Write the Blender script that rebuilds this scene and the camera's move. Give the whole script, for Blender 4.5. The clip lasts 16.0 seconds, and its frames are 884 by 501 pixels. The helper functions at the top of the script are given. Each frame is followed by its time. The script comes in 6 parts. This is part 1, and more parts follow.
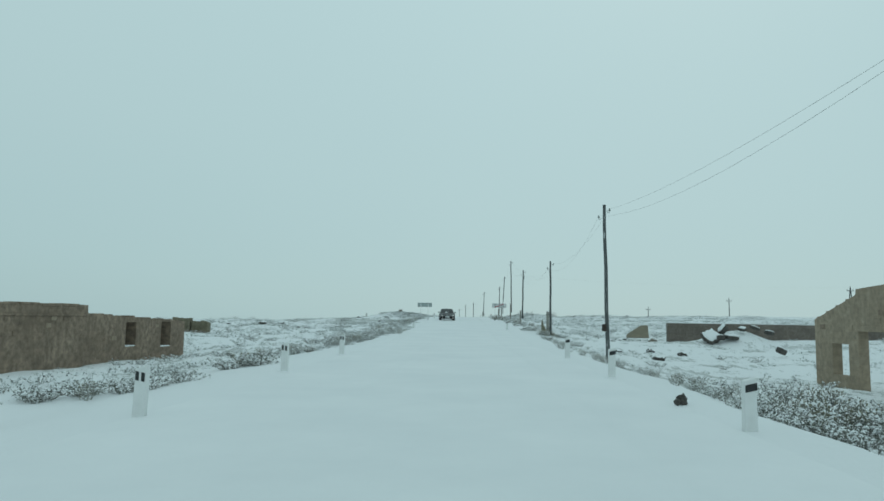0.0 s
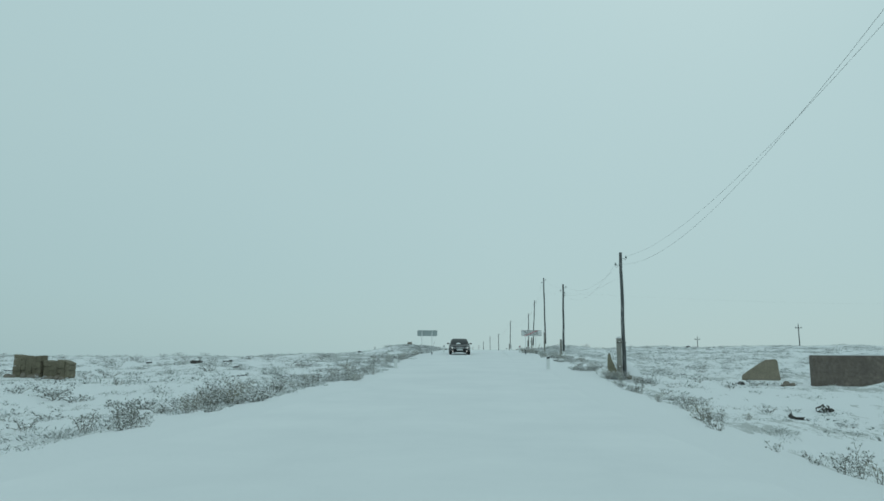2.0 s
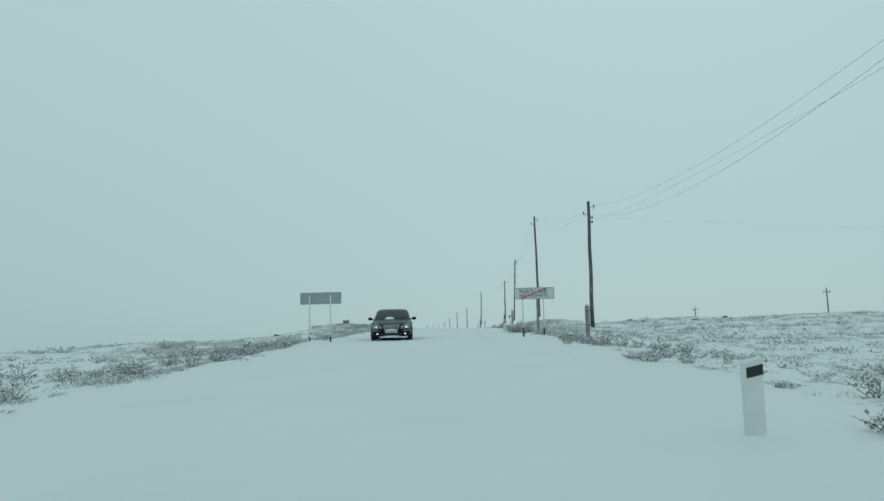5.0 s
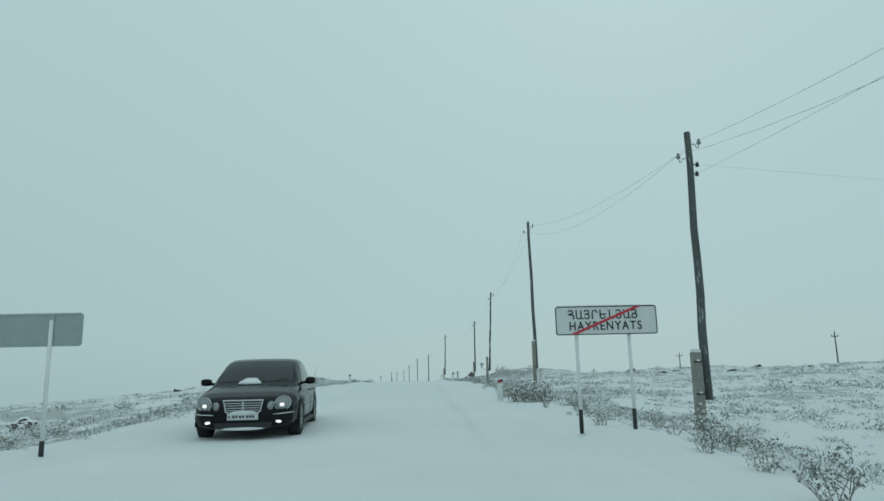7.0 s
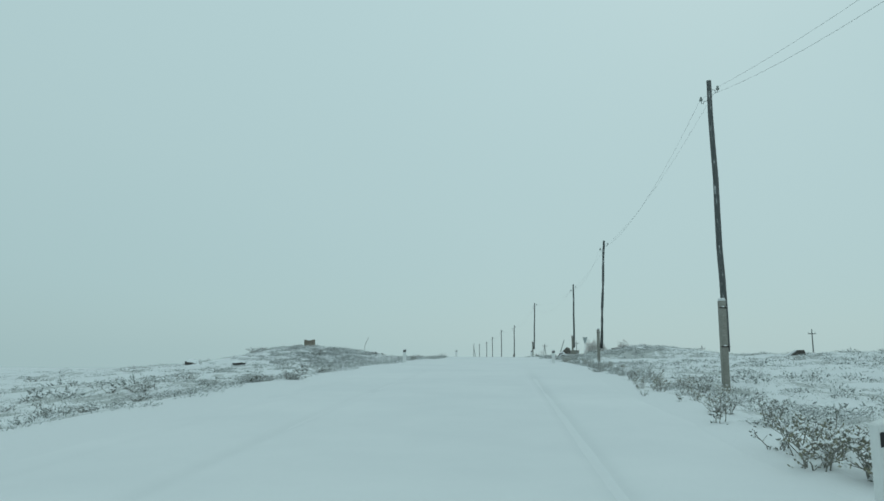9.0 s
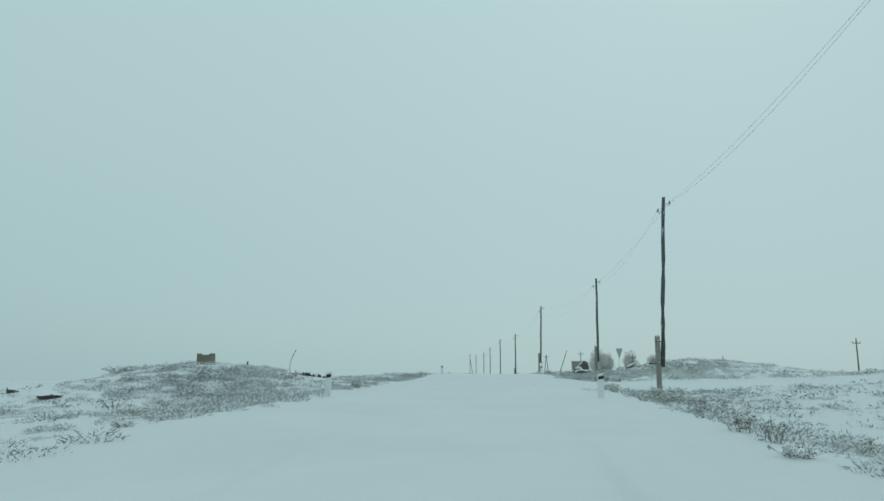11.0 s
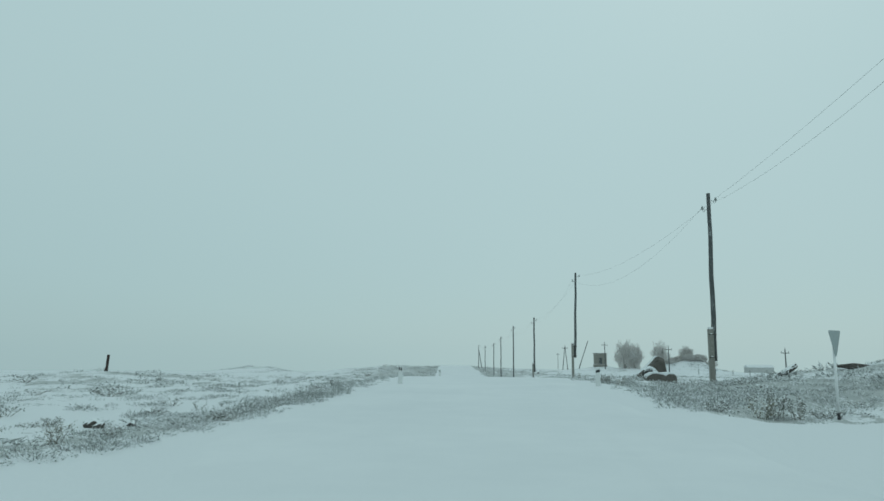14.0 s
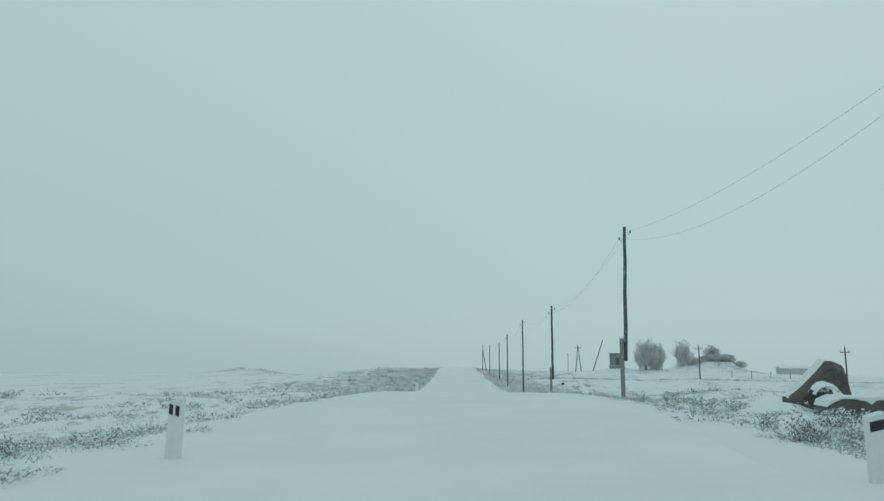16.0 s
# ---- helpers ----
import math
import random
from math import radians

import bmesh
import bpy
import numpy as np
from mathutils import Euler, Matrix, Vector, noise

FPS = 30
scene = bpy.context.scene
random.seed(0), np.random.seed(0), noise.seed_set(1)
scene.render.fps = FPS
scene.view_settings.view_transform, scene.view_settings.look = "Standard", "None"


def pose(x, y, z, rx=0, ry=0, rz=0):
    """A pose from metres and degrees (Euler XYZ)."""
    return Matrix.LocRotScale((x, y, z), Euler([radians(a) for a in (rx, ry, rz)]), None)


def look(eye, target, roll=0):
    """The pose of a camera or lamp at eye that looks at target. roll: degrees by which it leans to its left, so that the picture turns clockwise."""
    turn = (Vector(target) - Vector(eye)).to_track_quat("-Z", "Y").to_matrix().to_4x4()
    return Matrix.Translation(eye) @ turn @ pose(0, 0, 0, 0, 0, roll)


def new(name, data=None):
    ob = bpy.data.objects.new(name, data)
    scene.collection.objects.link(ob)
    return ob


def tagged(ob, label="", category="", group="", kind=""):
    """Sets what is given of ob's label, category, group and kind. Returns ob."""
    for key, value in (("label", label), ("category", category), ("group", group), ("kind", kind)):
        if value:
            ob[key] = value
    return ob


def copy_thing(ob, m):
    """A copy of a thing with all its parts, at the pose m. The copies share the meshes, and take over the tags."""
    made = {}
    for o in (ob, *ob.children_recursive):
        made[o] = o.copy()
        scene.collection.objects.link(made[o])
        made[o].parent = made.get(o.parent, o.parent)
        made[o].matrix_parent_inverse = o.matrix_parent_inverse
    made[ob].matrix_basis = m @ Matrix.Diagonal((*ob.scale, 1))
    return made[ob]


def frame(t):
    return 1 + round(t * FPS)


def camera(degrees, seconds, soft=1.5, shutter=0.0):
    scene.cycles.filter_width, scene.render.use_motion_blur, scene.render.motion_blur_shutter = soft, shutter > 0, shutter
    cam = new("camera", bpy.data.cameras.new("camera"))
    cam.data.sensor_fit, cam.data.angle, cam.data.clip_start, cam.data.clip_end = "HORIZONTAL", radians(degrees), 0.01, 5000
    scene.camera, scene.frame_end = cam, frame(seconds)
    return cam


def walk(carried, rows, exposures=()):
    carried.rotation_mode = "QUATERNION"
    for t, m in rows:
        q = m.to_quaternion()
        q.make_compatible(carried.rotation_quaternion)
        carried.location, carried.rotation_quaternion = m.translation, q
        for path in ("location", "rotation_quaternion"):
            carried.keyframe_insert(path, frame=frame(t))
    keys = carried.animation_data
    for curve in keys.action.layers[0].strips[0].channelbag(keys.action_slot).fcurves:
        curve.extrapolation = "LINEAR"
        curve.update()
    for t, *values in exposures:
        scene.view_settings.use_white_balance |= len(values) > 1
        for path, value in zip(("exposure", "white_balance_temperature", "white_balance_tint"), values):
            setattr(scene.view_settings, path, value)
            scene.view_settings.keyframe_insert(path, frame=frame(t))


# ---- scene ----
from collections import namedtuple

# camera: seconds, x, y, z, yaw to the left, pitch up, lean to the left
PATH = (
    (0.0, -0.000, 0.000, 1.312, 2.07, 5.72, 0.91),
    (0.5, 0.260, 5.609, 1.242, 3.14, 8.10, 0.54),
    (0.7, 0.344, 7.864, 1.220, 3.60, 8.81, 0.05),
    (1.0, 0.428, 11.212, 1.206, 4.03, 9.04, 0.08),
    (1.5, 0.561, 16.885, 1.229, 4.43, 9.08, 0.04),
    (2.0, 0.663, 22.348, 1.295, 4.25, 8.53, 0.26),
    (2.5, 0.667, 27.615, 1.319, 4.03, 5.64, 0.35),
    (3.0, 0.616, 32.715, 1.288, 4.32, 4.89, 0.66),
    (3.5, 0.652, 37.614, 1.247, 3.90, 4.94, 0.24),
    (4.0, 0.746, 42.438, 1.280, 3.01, 5.22, -0.08),
    (4.2, 0.783, 44.444, 1.300, 2.76, 5.45, -0.22),
    (6.3, 0.917, 63.397, 1.883, -1.69, 9.32, -1.13),
    (6.5, 0.933, 65.130, 1.943, -1.88, 9.73, -0.63),
    (7.0, 0.936, 69.404, 2.087, -1.93, 10.44, -1.29),
    (7.5, 0.975, 73.642, 2.215, -1.46, 10.75, -1.09),
    (8.0, 1.011, 77.688, 2.315, -0.62, 9.98, -1.18),
    (8.5, 0.946, 81.897, 2.371, 2.25, 8.87, -0.70),
    (9.0, 0.850, 85.994, 2.449, 5.35, 8.11, 0.22),
    (9.5, 0.792, 90.168, 2.566, 5.86, 7.85, 0.25),
    (10.0, 0.737, 94.437, 2.673, 5.40, 8.41, 0.18),
    (10.2, 0.717, 96.130, 2.708, 5.26, 8.55, 0.23),
    (12.3, 0.423, 113.386, 2.891, 5.06, 9.24, -0.01),
    (12.5, 0.480, 115.113, 2.924, 5.16, 8.87, 0.25),
    (13.0, 0.508, 119.640, 2.947, 5.49, 8.82, 0.14),
    (13.5, 0.463, 124.197, 2.931, 5.78, 8.43, 0.20),
    (14.0, 0.392, 128.777, 2.884, 6.24, 8.15, 0.35),
    (14.5, 0.291, 133.325, 2.840, 6.69, 8.25, 0.39),
    (15.0, 0.161, 138.244, 2.788, 6.89, 8.52, 0.39),
    (15.5, 0.122, 143.066, 2.725, 6.83, 8.52, 0.85),
    (16.0, 0.000, 147.721, 2.779, 6.75, 8.20, 0.11),
)
cam = camera(66.26, 16.0, soft=1.55)
rows = []
for t, x, y, z, yaw, pitch, lean in PATH:
    a, p = radians(yaw), radians(pitch)
    ahead = Vector((-math.sin(a) * math.cos(p), math.cos(a) * math.cos(p), math.sin(p)))
    eye = Vector((x, y, z))
    rows.append((t, look(eye, eye + ahead * 50, lean)))
walk(cam, rows, ((0.0, 0.07), (1.0, 0.01), (2.0, 0.02), (2.5, 0.05), (4.0, 0.05), (6.3, -0.03), (7.0, -0.02), (7.5, 0.05), (8.0, 0.10), (8.5, 0.04), (9.5, 0.04), (10.2, 0.04), (12.3, 0.0), (16.0, 0.0)))

# ---- light: a snow-laden overcast sky ----
world = bpy.data.worlds.new("overcast")
scene.world = world
world.use_nodes = True
wt = world.node_tree
wt.nodes.clear()
w_out = wt.nodes.new("ShaderNodeOutputWorld")
w_bg = wt.nodes.new("ShaderNodeBackground")
w_sky = wt.nodes.new("ShaderNodeTexSky")
w_sky.sky_type, w_sky.sun_disc = "NISHITA", False
w_sky.sun_elevation, w_sky.sun_rotation = radians(38), radians(20)
w_dim = wt.nodes.new("ShaderNodeMix")
w_dim.data_type = "RGBA"
w_dim.inputs["Factor"].default_value = 0.004
w_co = wt.nodes.new("ShaderNodeTexCoord")
w_sep = wt.nodes.new("ShaderNodeSeparateXYZ")
w_ramp = wt.nodes.new("ShaderNodeValToRGB")
w_noise = wt.nodes.new("ShaderNodeTexNoise")
w_noise.inputs["Scale"].default_value = 1.6
w_noise.inputs["Detail"].default_value = 3.0
w_mul = wt.nodes.new("ShaderNodeMath")
w_mul.operation = "MULTIPLY_ADD"
w_mul.inputs[1].default_value = 0.10
w_west = wt.nodes.new("ShaderNodeMath")
w_west.operation = "MINIMUM"
w_west.inputs[1].default_value = 0.0
w_add = wt.nodes.new("ShaderNodeMath")
w_add.operation = "MULTIPLY_ADD"
w_add.inputs[1].default_value = 0.24
w_lift = wt.nodes.new("ShaderNodeMath")
w_lift.operation = "ADD"
w_lift.inputs[1].default_value = 0.15
cr = w_ramp.color_ramp
cr.elements[0].position, cr.elements[0].color = 0.0, (0.335, 0.482, 0.497, 1)
cr.elements[1].position, cr.elements[1].color = 0.90, (0.475, 0.655, 0.672, 1)
for place, tone in ((0.15, (0.375, 0.535, 0.549, 1)), (0.37, (0.415, 0.578, 0.590, 1))):
    cr.elements.new(place).color = tone
wt.links.new(w_co.outputs["Generated"], w_sep.inputs[0])
wt.links.new(w_co.outputs["Generated"], w_noise.inputs["Vector"])
wt.links.new(w_noise.outputs["Fac"], w_mul.inputs[0])
wt.links.new(w_sep.outputs["Z"], w_mul.inputs[2])
wt.links.new(w_sep.outputs["X"], w_west.inputs[0])
wt.links.new(w_west.outputs[0], w_add.inputs[0])
wt.links.new(w_mul.outputs[0], w_add.inputs[2])
wt.links.new(w_add.outputs[0], w_lift.inputs[0])
wt.links.new(w_lift.outputs[0], w_ramp.inputs[0])
wt.links.new(w_ramp.outputs[0], w_dim.inputs["A"])
wt.links.new(w_sky.outputs[0], w_dim.inputs["B"])
wt.links.new(w_dim.outputs["Result"], w_bg.inputs[0])
wt.links.new(w_bg.outputs[0], w_out.inputs[0])
w_bg.inputs[1].default_value = 0.965
sun_lamp = bpy.data.lights.new("sun", "SUN")
sun_lamp.energy, sun_lamp.angle, sun_lamp.color = 0.12, radians(70), (0.86, 0.98, 1.0)
sun = new("sun", sun_lamp)
sun.matrix_world = look((0, 0, 60), (-14, 40, 0))


# ---- materials ----
def nodes_of(name, rough=0.8, metal=0.0):
    m = bpy.data.materials.new(name)
    m.use_nodes = True
    t = m.node_tree
    b = t.nodes["Principled BSDF"]
    b.inputs["Roughness"].default_value = rough
    b.inputs["Metallic"].default_value = metal
    return m, t, b


def noise_node(t, scale, detail=4.0, rough=0.6, stretch=None):
    n = t.nodes.new("ShaderNodeTexNoise")
    n.inputs["Scale"].default_value = scale
    n.inputs["Detail"].default_value = detail
    n.inputs["Roughness"].default_value = rough
    c = t.nodes.new("ShaderNodeTexCoord")
    if stretch:
        mp = t.nodes.new("ShaderNodeMapping")
        mp.inputs["Scale"].default_value = stretch
        t.links.new(c.outputs["Object"], mp.inputs[0])
        t.links.new(mp.outputs[0], n.inputs["Vector"])
    else:
        t.links.new(c.outputs["Object"], n.inputs["Vector"])
    return n


def ramp_node(t, source, stops):
    r = t.nodes.new("ShaderNodeValToRGB")
    e = r.color_ramp.elements
    for i, (p, c) in enumerate(stops):
        el = e[i] if i < 2 else e.new(p)
        el.position, el.color = p, (*c, 1)
    t.links.new(source, r.inputs[0])
    return r


def bump_node(t, b, source, strength, distance):
    k = t.nodes.new("ShaderNodeBump")
    k.inputs["Strength"].default_value = strength
    k.inputs["Distance"].default_value = distance
    t.links.new(source, k.inputs["Height"])
    t.links.new(k.outputs[0], b.inputs["Normal"])
    return k


def mix_node(t, fac, a, bb):
    m = t.nodes.new("ShaderNodeMix")
    m.data_type = "RGBA"
    t.links.new(fac, m.inputs["Factor"])
    for key, v in (("A", a), ("B", bb)):
        if isinstance(v, tuple):
            m.inputs[key].default_value = (*v, 1)
        else:
            t.links.new(v, m.inputs[key])
    return m.outputs["Result"]


def mottled(name, a, bb, scale, rough=0.85, bump=0.4, dist=0.02, stretch=None, fine=None, snowy=0.0, metal=0.0, deep=0.8, courses=None):
    """Two tones at two scales with relief; snowy: snow lying on what faces up."""
    m, t, b = nodes_of(name, rough, metal)
    n1 = noise_node(t, scale, 5, 0.65, stretch)
    n2 = noise_node(t, fine or scale * 9, 3, 0.6, stretch)
    r1 = ramp_node(t, n1.outputs["Fac"], ((0.32, a), (0.68, bb)))
    dark = tuple(v * deep for v in a)
    r2 = ramp_node(t, n2.outputs["Fac"], ((0.25, (0.0, 0.0, 0.0)), (0.72, (1, 1, 1))))
    col = mix_node(t, r2.outputs[0], dark, r1.outputs[0])
    if courses:
        c = t.nodes.new("ShaderNodeTexCoord")
        sp = t.nodes.new("ShaderNodeSeparateXYZ")
        ad = t.nodes.new("ShaderNodeMath")
        cb = t.nodes.new("ShaderNodeCombineXYZ")
        br = t.nodes.new("ShaderNodeTexBrick")
        br.inputs["Scale"].default_value = 1.0
        br.inputs["Brick Width"].default_value, br.inputs["Row Height"].default_value = courses
        br.inputs["Mortar Size"].default_value = 0.012
        br.inputs["Mortar Smooth"].default_value = 0.6
        br.inputs["Color1"].default_value = (0.82, 0.82, 0.82, 1)
        br.inputs["Color2"].default_value = (1.12, 1.10, 1.06, 1)
        br.inputs["Mortar"].default_value = (0.86, 0.86, 0.86, 1)
        t.links.new(c.outputs["Object"], sp.inputs[0])
        t.links.new(sp.outputs["X"], ad.inputs[0])
        t.links.new(sp.outputs["Y"], ad.inputs[1])
        t.links.new(ad.outputs[0], cb.inputs["X"])
        t.links.new(sp.outputs["Z"], cb.inputs["Y"])
        t.links.new(cb.outputs[0], br.inputs["Vector"])
        mu = t.nodes.new("ShaderNodeMix")
        mu.data_type, mu.blend_type = "RGBA", "MULTIPLY"
        mu.inputs["Factor"].default_value = 0.45
        t.links.new(col, mu.inputs["A"])
        t.links.new(br.outputs["Color"], mu.inputs["B"])
        col = mu.outputs["Result"]
    if snowy:
        g = t.nodes.new("ShaderNodeNewGeometry")
        s = t.nodes.new("ShaderNodeSeparateXYZ")
        t.links.new(g.outputs["Normal"], s.inputs[0])
        add = t.nodes.new("ShaderNodeMath")
        add.operation = "MULTIPLY_ADD"
        add.inputs[1].default_value = 0.9
        t.links.new(n1.outputs["Fac"], add.inputs[0])
        t.links.new(s.outputs["Z"], add.inputs[2])
        rs = ramp_node(t, add.outputs[0], ((1.28 - snowy, (0, 0, 0)), (1.40 - snowy, (1, 1, 1))))
        col = mix_node(t, rs.outputs[0], col, (0.80, 0.82, 0.83))
    t.links.new(col, b.inputs["Base Color"])
    bump_node(t, b, n2.outputs["Fac"], bump, dist)
    return m


def plain(name, color, rough=0.5, metal=0.0, wear=0.15):
    m, t, b = nodes_of(name, rough, metal)
    n = noise_node(t, 6, 5, 0.7)
    r = ramp_node(t, n.outputs["Fac"], ((0.3, tuple(v * (1 - wear) for v in color)), (0.7, color)))
    t.links.new(r.outputs[0], b.inputs["Base Color"])
    bump_node(t, b, n.outputs["Fac"], 0.1, 0.004)
    return m


def snow_material(name):
    m, t, b = nodes_of(name, 0.75)
    n1 = noise_node(t, 0.35, 6, 0.6)
    n2 = noise_node(t, 9, 5, 0.7)
    r = ramp_node(t, n1.outputs["Fac"], ((0.3, (0.70, 0.72, 0.735)), (0.7, (0.765, 0.78, 0.79))))
    t.links.new(r.outputs[0], b.inputs["Base Color"])
    bump_node(t, b, n2.outputs["Fac"], 0.25, 0.03)
    return m


def ground_material(name):
    """Snow with the dead steppe grass and soil showing through where the cover is thin."""
    m, t, b = nodes_of(name, 0.85)
    at = t.nodes.new("ShaderNodeAttribute")
    at.attribute_name = "bare"
    n1 = noise_node(t, 2.0, 8, 0.7, (1.0, 0.3, 1.0))
    n2 = noise_node(t, 7.0, 5, 0.7)
    n3 = noise_node(t, 0.45, 3, 0.6)
    ad = t.nodes.new("ShaderNodeMath")
    ad.operation = "MULTIPLY_ADD"
    ad.inputs[1].default_value = 0.75
    t.links.new(n1.outputs["Fac"], ad.inputs[0])
    t.links.new(at.outputs["Fac"], ad.inputs[2])
    ad2 = t.nodes.new("ShaderNodeMath")
    ad2.operation = "MULTIPLY_ADD"
    ad2.inputs[1].default_value = 0.45
    t.links.new(n2.outputs["Fac"], ad2.inputs[0])
    t.links.new(ad.outputs[0], ad2.inputs[2])
    cover = ramp_node(t, ad2.outputs[0], ((0.96, (0, 0, 0)), (1.30, (0.80, 0.80, 0.80))))
    soil = ramp_node(t, n3.outputs["Fac"], ((0.3, (0.325, 0.345, 0.335)), (0.5, (0.42, 0.44, 0.425)), (0.75, (0.38, 0.40, 0.39))))
    speck = ramp_node(t, n2.outputs["Fac"], ((0.34, (0.74, 0.74, 0.74)), (0.60, (1, 1, 1))))
    mul = t.nodes.new("ShaderNodeMix")
    mul.data_type, mul.blend_type = "RGBA", "MULTIPLY"
    mul.inputs["Factor"].default_value = 1.0
    t.links.new(soil.outputs[0], mul.inputs["A"])
    t.links.new(speck.outputs[0], mul.inputs["B"])
    col = mix_node(t, cover.outputs[0], (0.74, 0.757, 0.77), mul.outputs["Result"])
    t.links.new(col, b.inputs["Base Color"])
    bump_node(t, b, ad2.outputs[0], 0.5, 0.08)
    return m


SNOW = snow_material("snow")
ROADSNOW = snow_material("driven_snow")
rt = ROADSNOW.node_tree
rb = rt.nodes["Principled BSDF"]
# greys the ruts: packed snow, and groove shade put into the colour
rut_grey_at = rt.nodes.new("ShaderNodeAttribute")
rut_grey_at.attribute_name = "rut_grey"
rt.links.new(mix_node(rt, rut_grey_at.outputs["Fac"], rb.inputs["Base Color"].links[0].from_socket, (0.52, 0.545, 0.555)), rb.inputs["Base Color"])
GROUND = ground_material("snowy_steppe")
WOOD = mottled("weathered_pole_wood", (0.075, 0.083, 0.084), (0.15, 0.160, 0.160), 3, 0.85, 0.5, 0.01, (6, 6, 0.5), snowy=0.18)
wd = WOOD.node_tree
wb = wd.nodes["Principled BSDF"]
crust = noise_node(wd, 2.2, 6, 0.75, (5, 5, 0.9))
facing = wd.nodes.new("ShaderNodeVectorMath")
facing.operation = "DOT_PRODUCT"
facing.inputs[1].default_value = (-0.12, -0.30, 0.0)
wd.links.new(wd.nodes.new("ShaderNodeNewGeometry").outputs["Normal"], facing.inputs[0])
reach = wd.nodes.new("ShaderNodeMath")
wd.links.new(crust.outputs["Fac"], reach.inputs[0])
wd.links.new(facing.outputs["Value"], reach.inputs[1])
stuck = ramp_node(wd, reach.outputs[0], ((0.86, (0, 0, 0)), (0.96, (0.8, 0.8, 0.8))))
wd.links.new(mix_node(wd, stuck.outputs[0], wb.inputs["Base Color"].links[0].from_socket, (0.62, 0.65, 0.66)), wb.inputs["Base Color"])
CONCRETE = mottled("post_concrete", (0.235, 0.23, 0.205), (0.365, 0.357, 0.325), 4, 0.9, 0.3, 0.01, snowy=0.3)
TUFF = mottled("tuff_masonry", (0.215, 0.158, 0.116), (0.385, 0.298, 0.226), 0.9, 0.95, 0.6, 0.03, fine=5, deep=0.6, snowy=0.25, courses=(0.5, 0.24))
TUFF_PALE = mottled("pale_tuff_masonry", (0.285, 0.226, 0.165), (0.42, 0.345, 0.262), 0.5, 0.95, 0.6, 0.03, fine=4, deep=0.78, snowy=0.25, courses=(0.55, 0.26))
FIELDSTONE = mottled("field_wall_stone", (0.145, 0.122, 0.105), (0.255, 0.218, 0.19), 1.0, 0.95, 0.6, 0.03, fine=5, snowy=0.25, courses=(0.6, 0.3))
SLABSTONE = mottled("grey_slab_stone", (0.22, 0.19, 0.142), (0.36, 0.315, 0.24), 1.8, 0.95, 0.6, 0.04, snowy=0.22)
STUMP = mottled("lichened_masonry", (0.15, 0.133, 0.092), (0.30, 0.265, 0.19), 2.5, 0.95, 0.6, 0.03, snowy=0.2)
DARKROCK = mottled("basalt", (0.05, 0.046, 0.042), (0.115, 0.10, 0.088), 2.2, 0.92, 0.6, 0.04, snowy=0.30)
SLABROCK = mottled("snowed_basalt", (0.06, 0.055, 0.05), (0.13, 0.115, 0.10), 1.4, 0.92, 0.6, 0.04, snowy=0.7)
GREYROCK = mottled("grey_basalt", (0.105, 0.096, 0.086), (0.19, 0.172, 0.152), 2.6, 0.92, 0.7, 0.05, snowy=0.2)
BAREROCK = mottled("bare_basalt", (0.060, 0.056, 0.051), (0.138, 0.125, 0.112), 2.6, 0.92, 0.7, 0.05, snowy=0.2)
MOSSROCK = mottled("stained_concrete", (0.17, 0.155, 0.105), (0.31, 0.285, 0.205), 3.0, 0.95, 0.6, 0.04, snowy=0.15)
MIDROCK = mottled("half_snowed_basalt", (0.055, 0.052, 0.048), (0.13, 0.118, 0.105), 3.4, 0.92, 0.7, 0.05, snowy=0.36)
BROWNROCK = mottled("brown_stone", (0.19, 0.164, 0.134), (0.30, 0.262, 0.216), 1.6, 0.95, 0.6, 0.04, snowy=0.12)
PLASTER = mottled("grey_plaster", (0.52, 0.53, 0.52), (0.64, 0.65, 0.64), 0.8, 0.9, 0.3, 0.02, snowy=0.3)
WHITEPAINT = plain("post_white_paint", (0.74, 0.755, 0.75), 0.6, 0, 0.10)
BLACKPAINT = plain("black_paint", (0.02, 0.02, 0.022), 0.5)
REDFOIL = plain("red_reflector", (0.60, 0.045, 0.07), 0.35)
SIGNWHITE = plain("sign_face_white", (0.66, 0.68, 0.68), 0.45, 0, 0.08)
SIGNBACK = plain("sign_back_grey", (0.345, 0.40, 0.40), 0.55, 0.0, 0.15)
METALPOST = plain("painted_sign_post", (0.80, 0.81, 0.81), 0.6, 0.0)
TWIG = mottled("dry_stems", (0.20, 0.195, 0.172), (0.36, 0.35, 0.315), 12, 0.9, 0.2, 0.003)
HEADS = mottled("dead_leaves", (0.14, 0.15, 0.13), (0.31, 0.32, 0.28), 5, 0.9, 0.2, 0.003, snowy=0.62)
YELLOWED = mottled("yellowed_leaves", (0.24, 0.228, 0.165), (0.45, 0.43, 0.33), 5, 0.9, 0.2, 0.003, snowy=0.55)
HOARLEAF = mottled("hoary_leaves", (0.235, 0.25, 0.24), (0.38, 0.40, 0.385), 5, 0.9, 0.2, 0.003, snowy=0.5)
PALEGRASS = mottled("dead_grass", (0.30, 0.325, 0.315), (0.47, 0.495, 0.48), 8, 0.9, 0.2, 0.003, snowy=0.3)
# twig colour raised beyond rime, so that it carries the haze of distance
HAZETWIG = mottled("rimed_hazed_twigs", (0.66, 0.63, 0.605), (0.85, 0.83, 0.81), 0.8, 0.95, 0.2, 0.003, snowy=0.3)
RUST = plain("rusty_steel", (0.07, 0.052, 0.045), 0.85, 0.2, 0.4)
WIRE = plain("wire", (0.27, 0.285, 0.285), 0.6, 0.3)
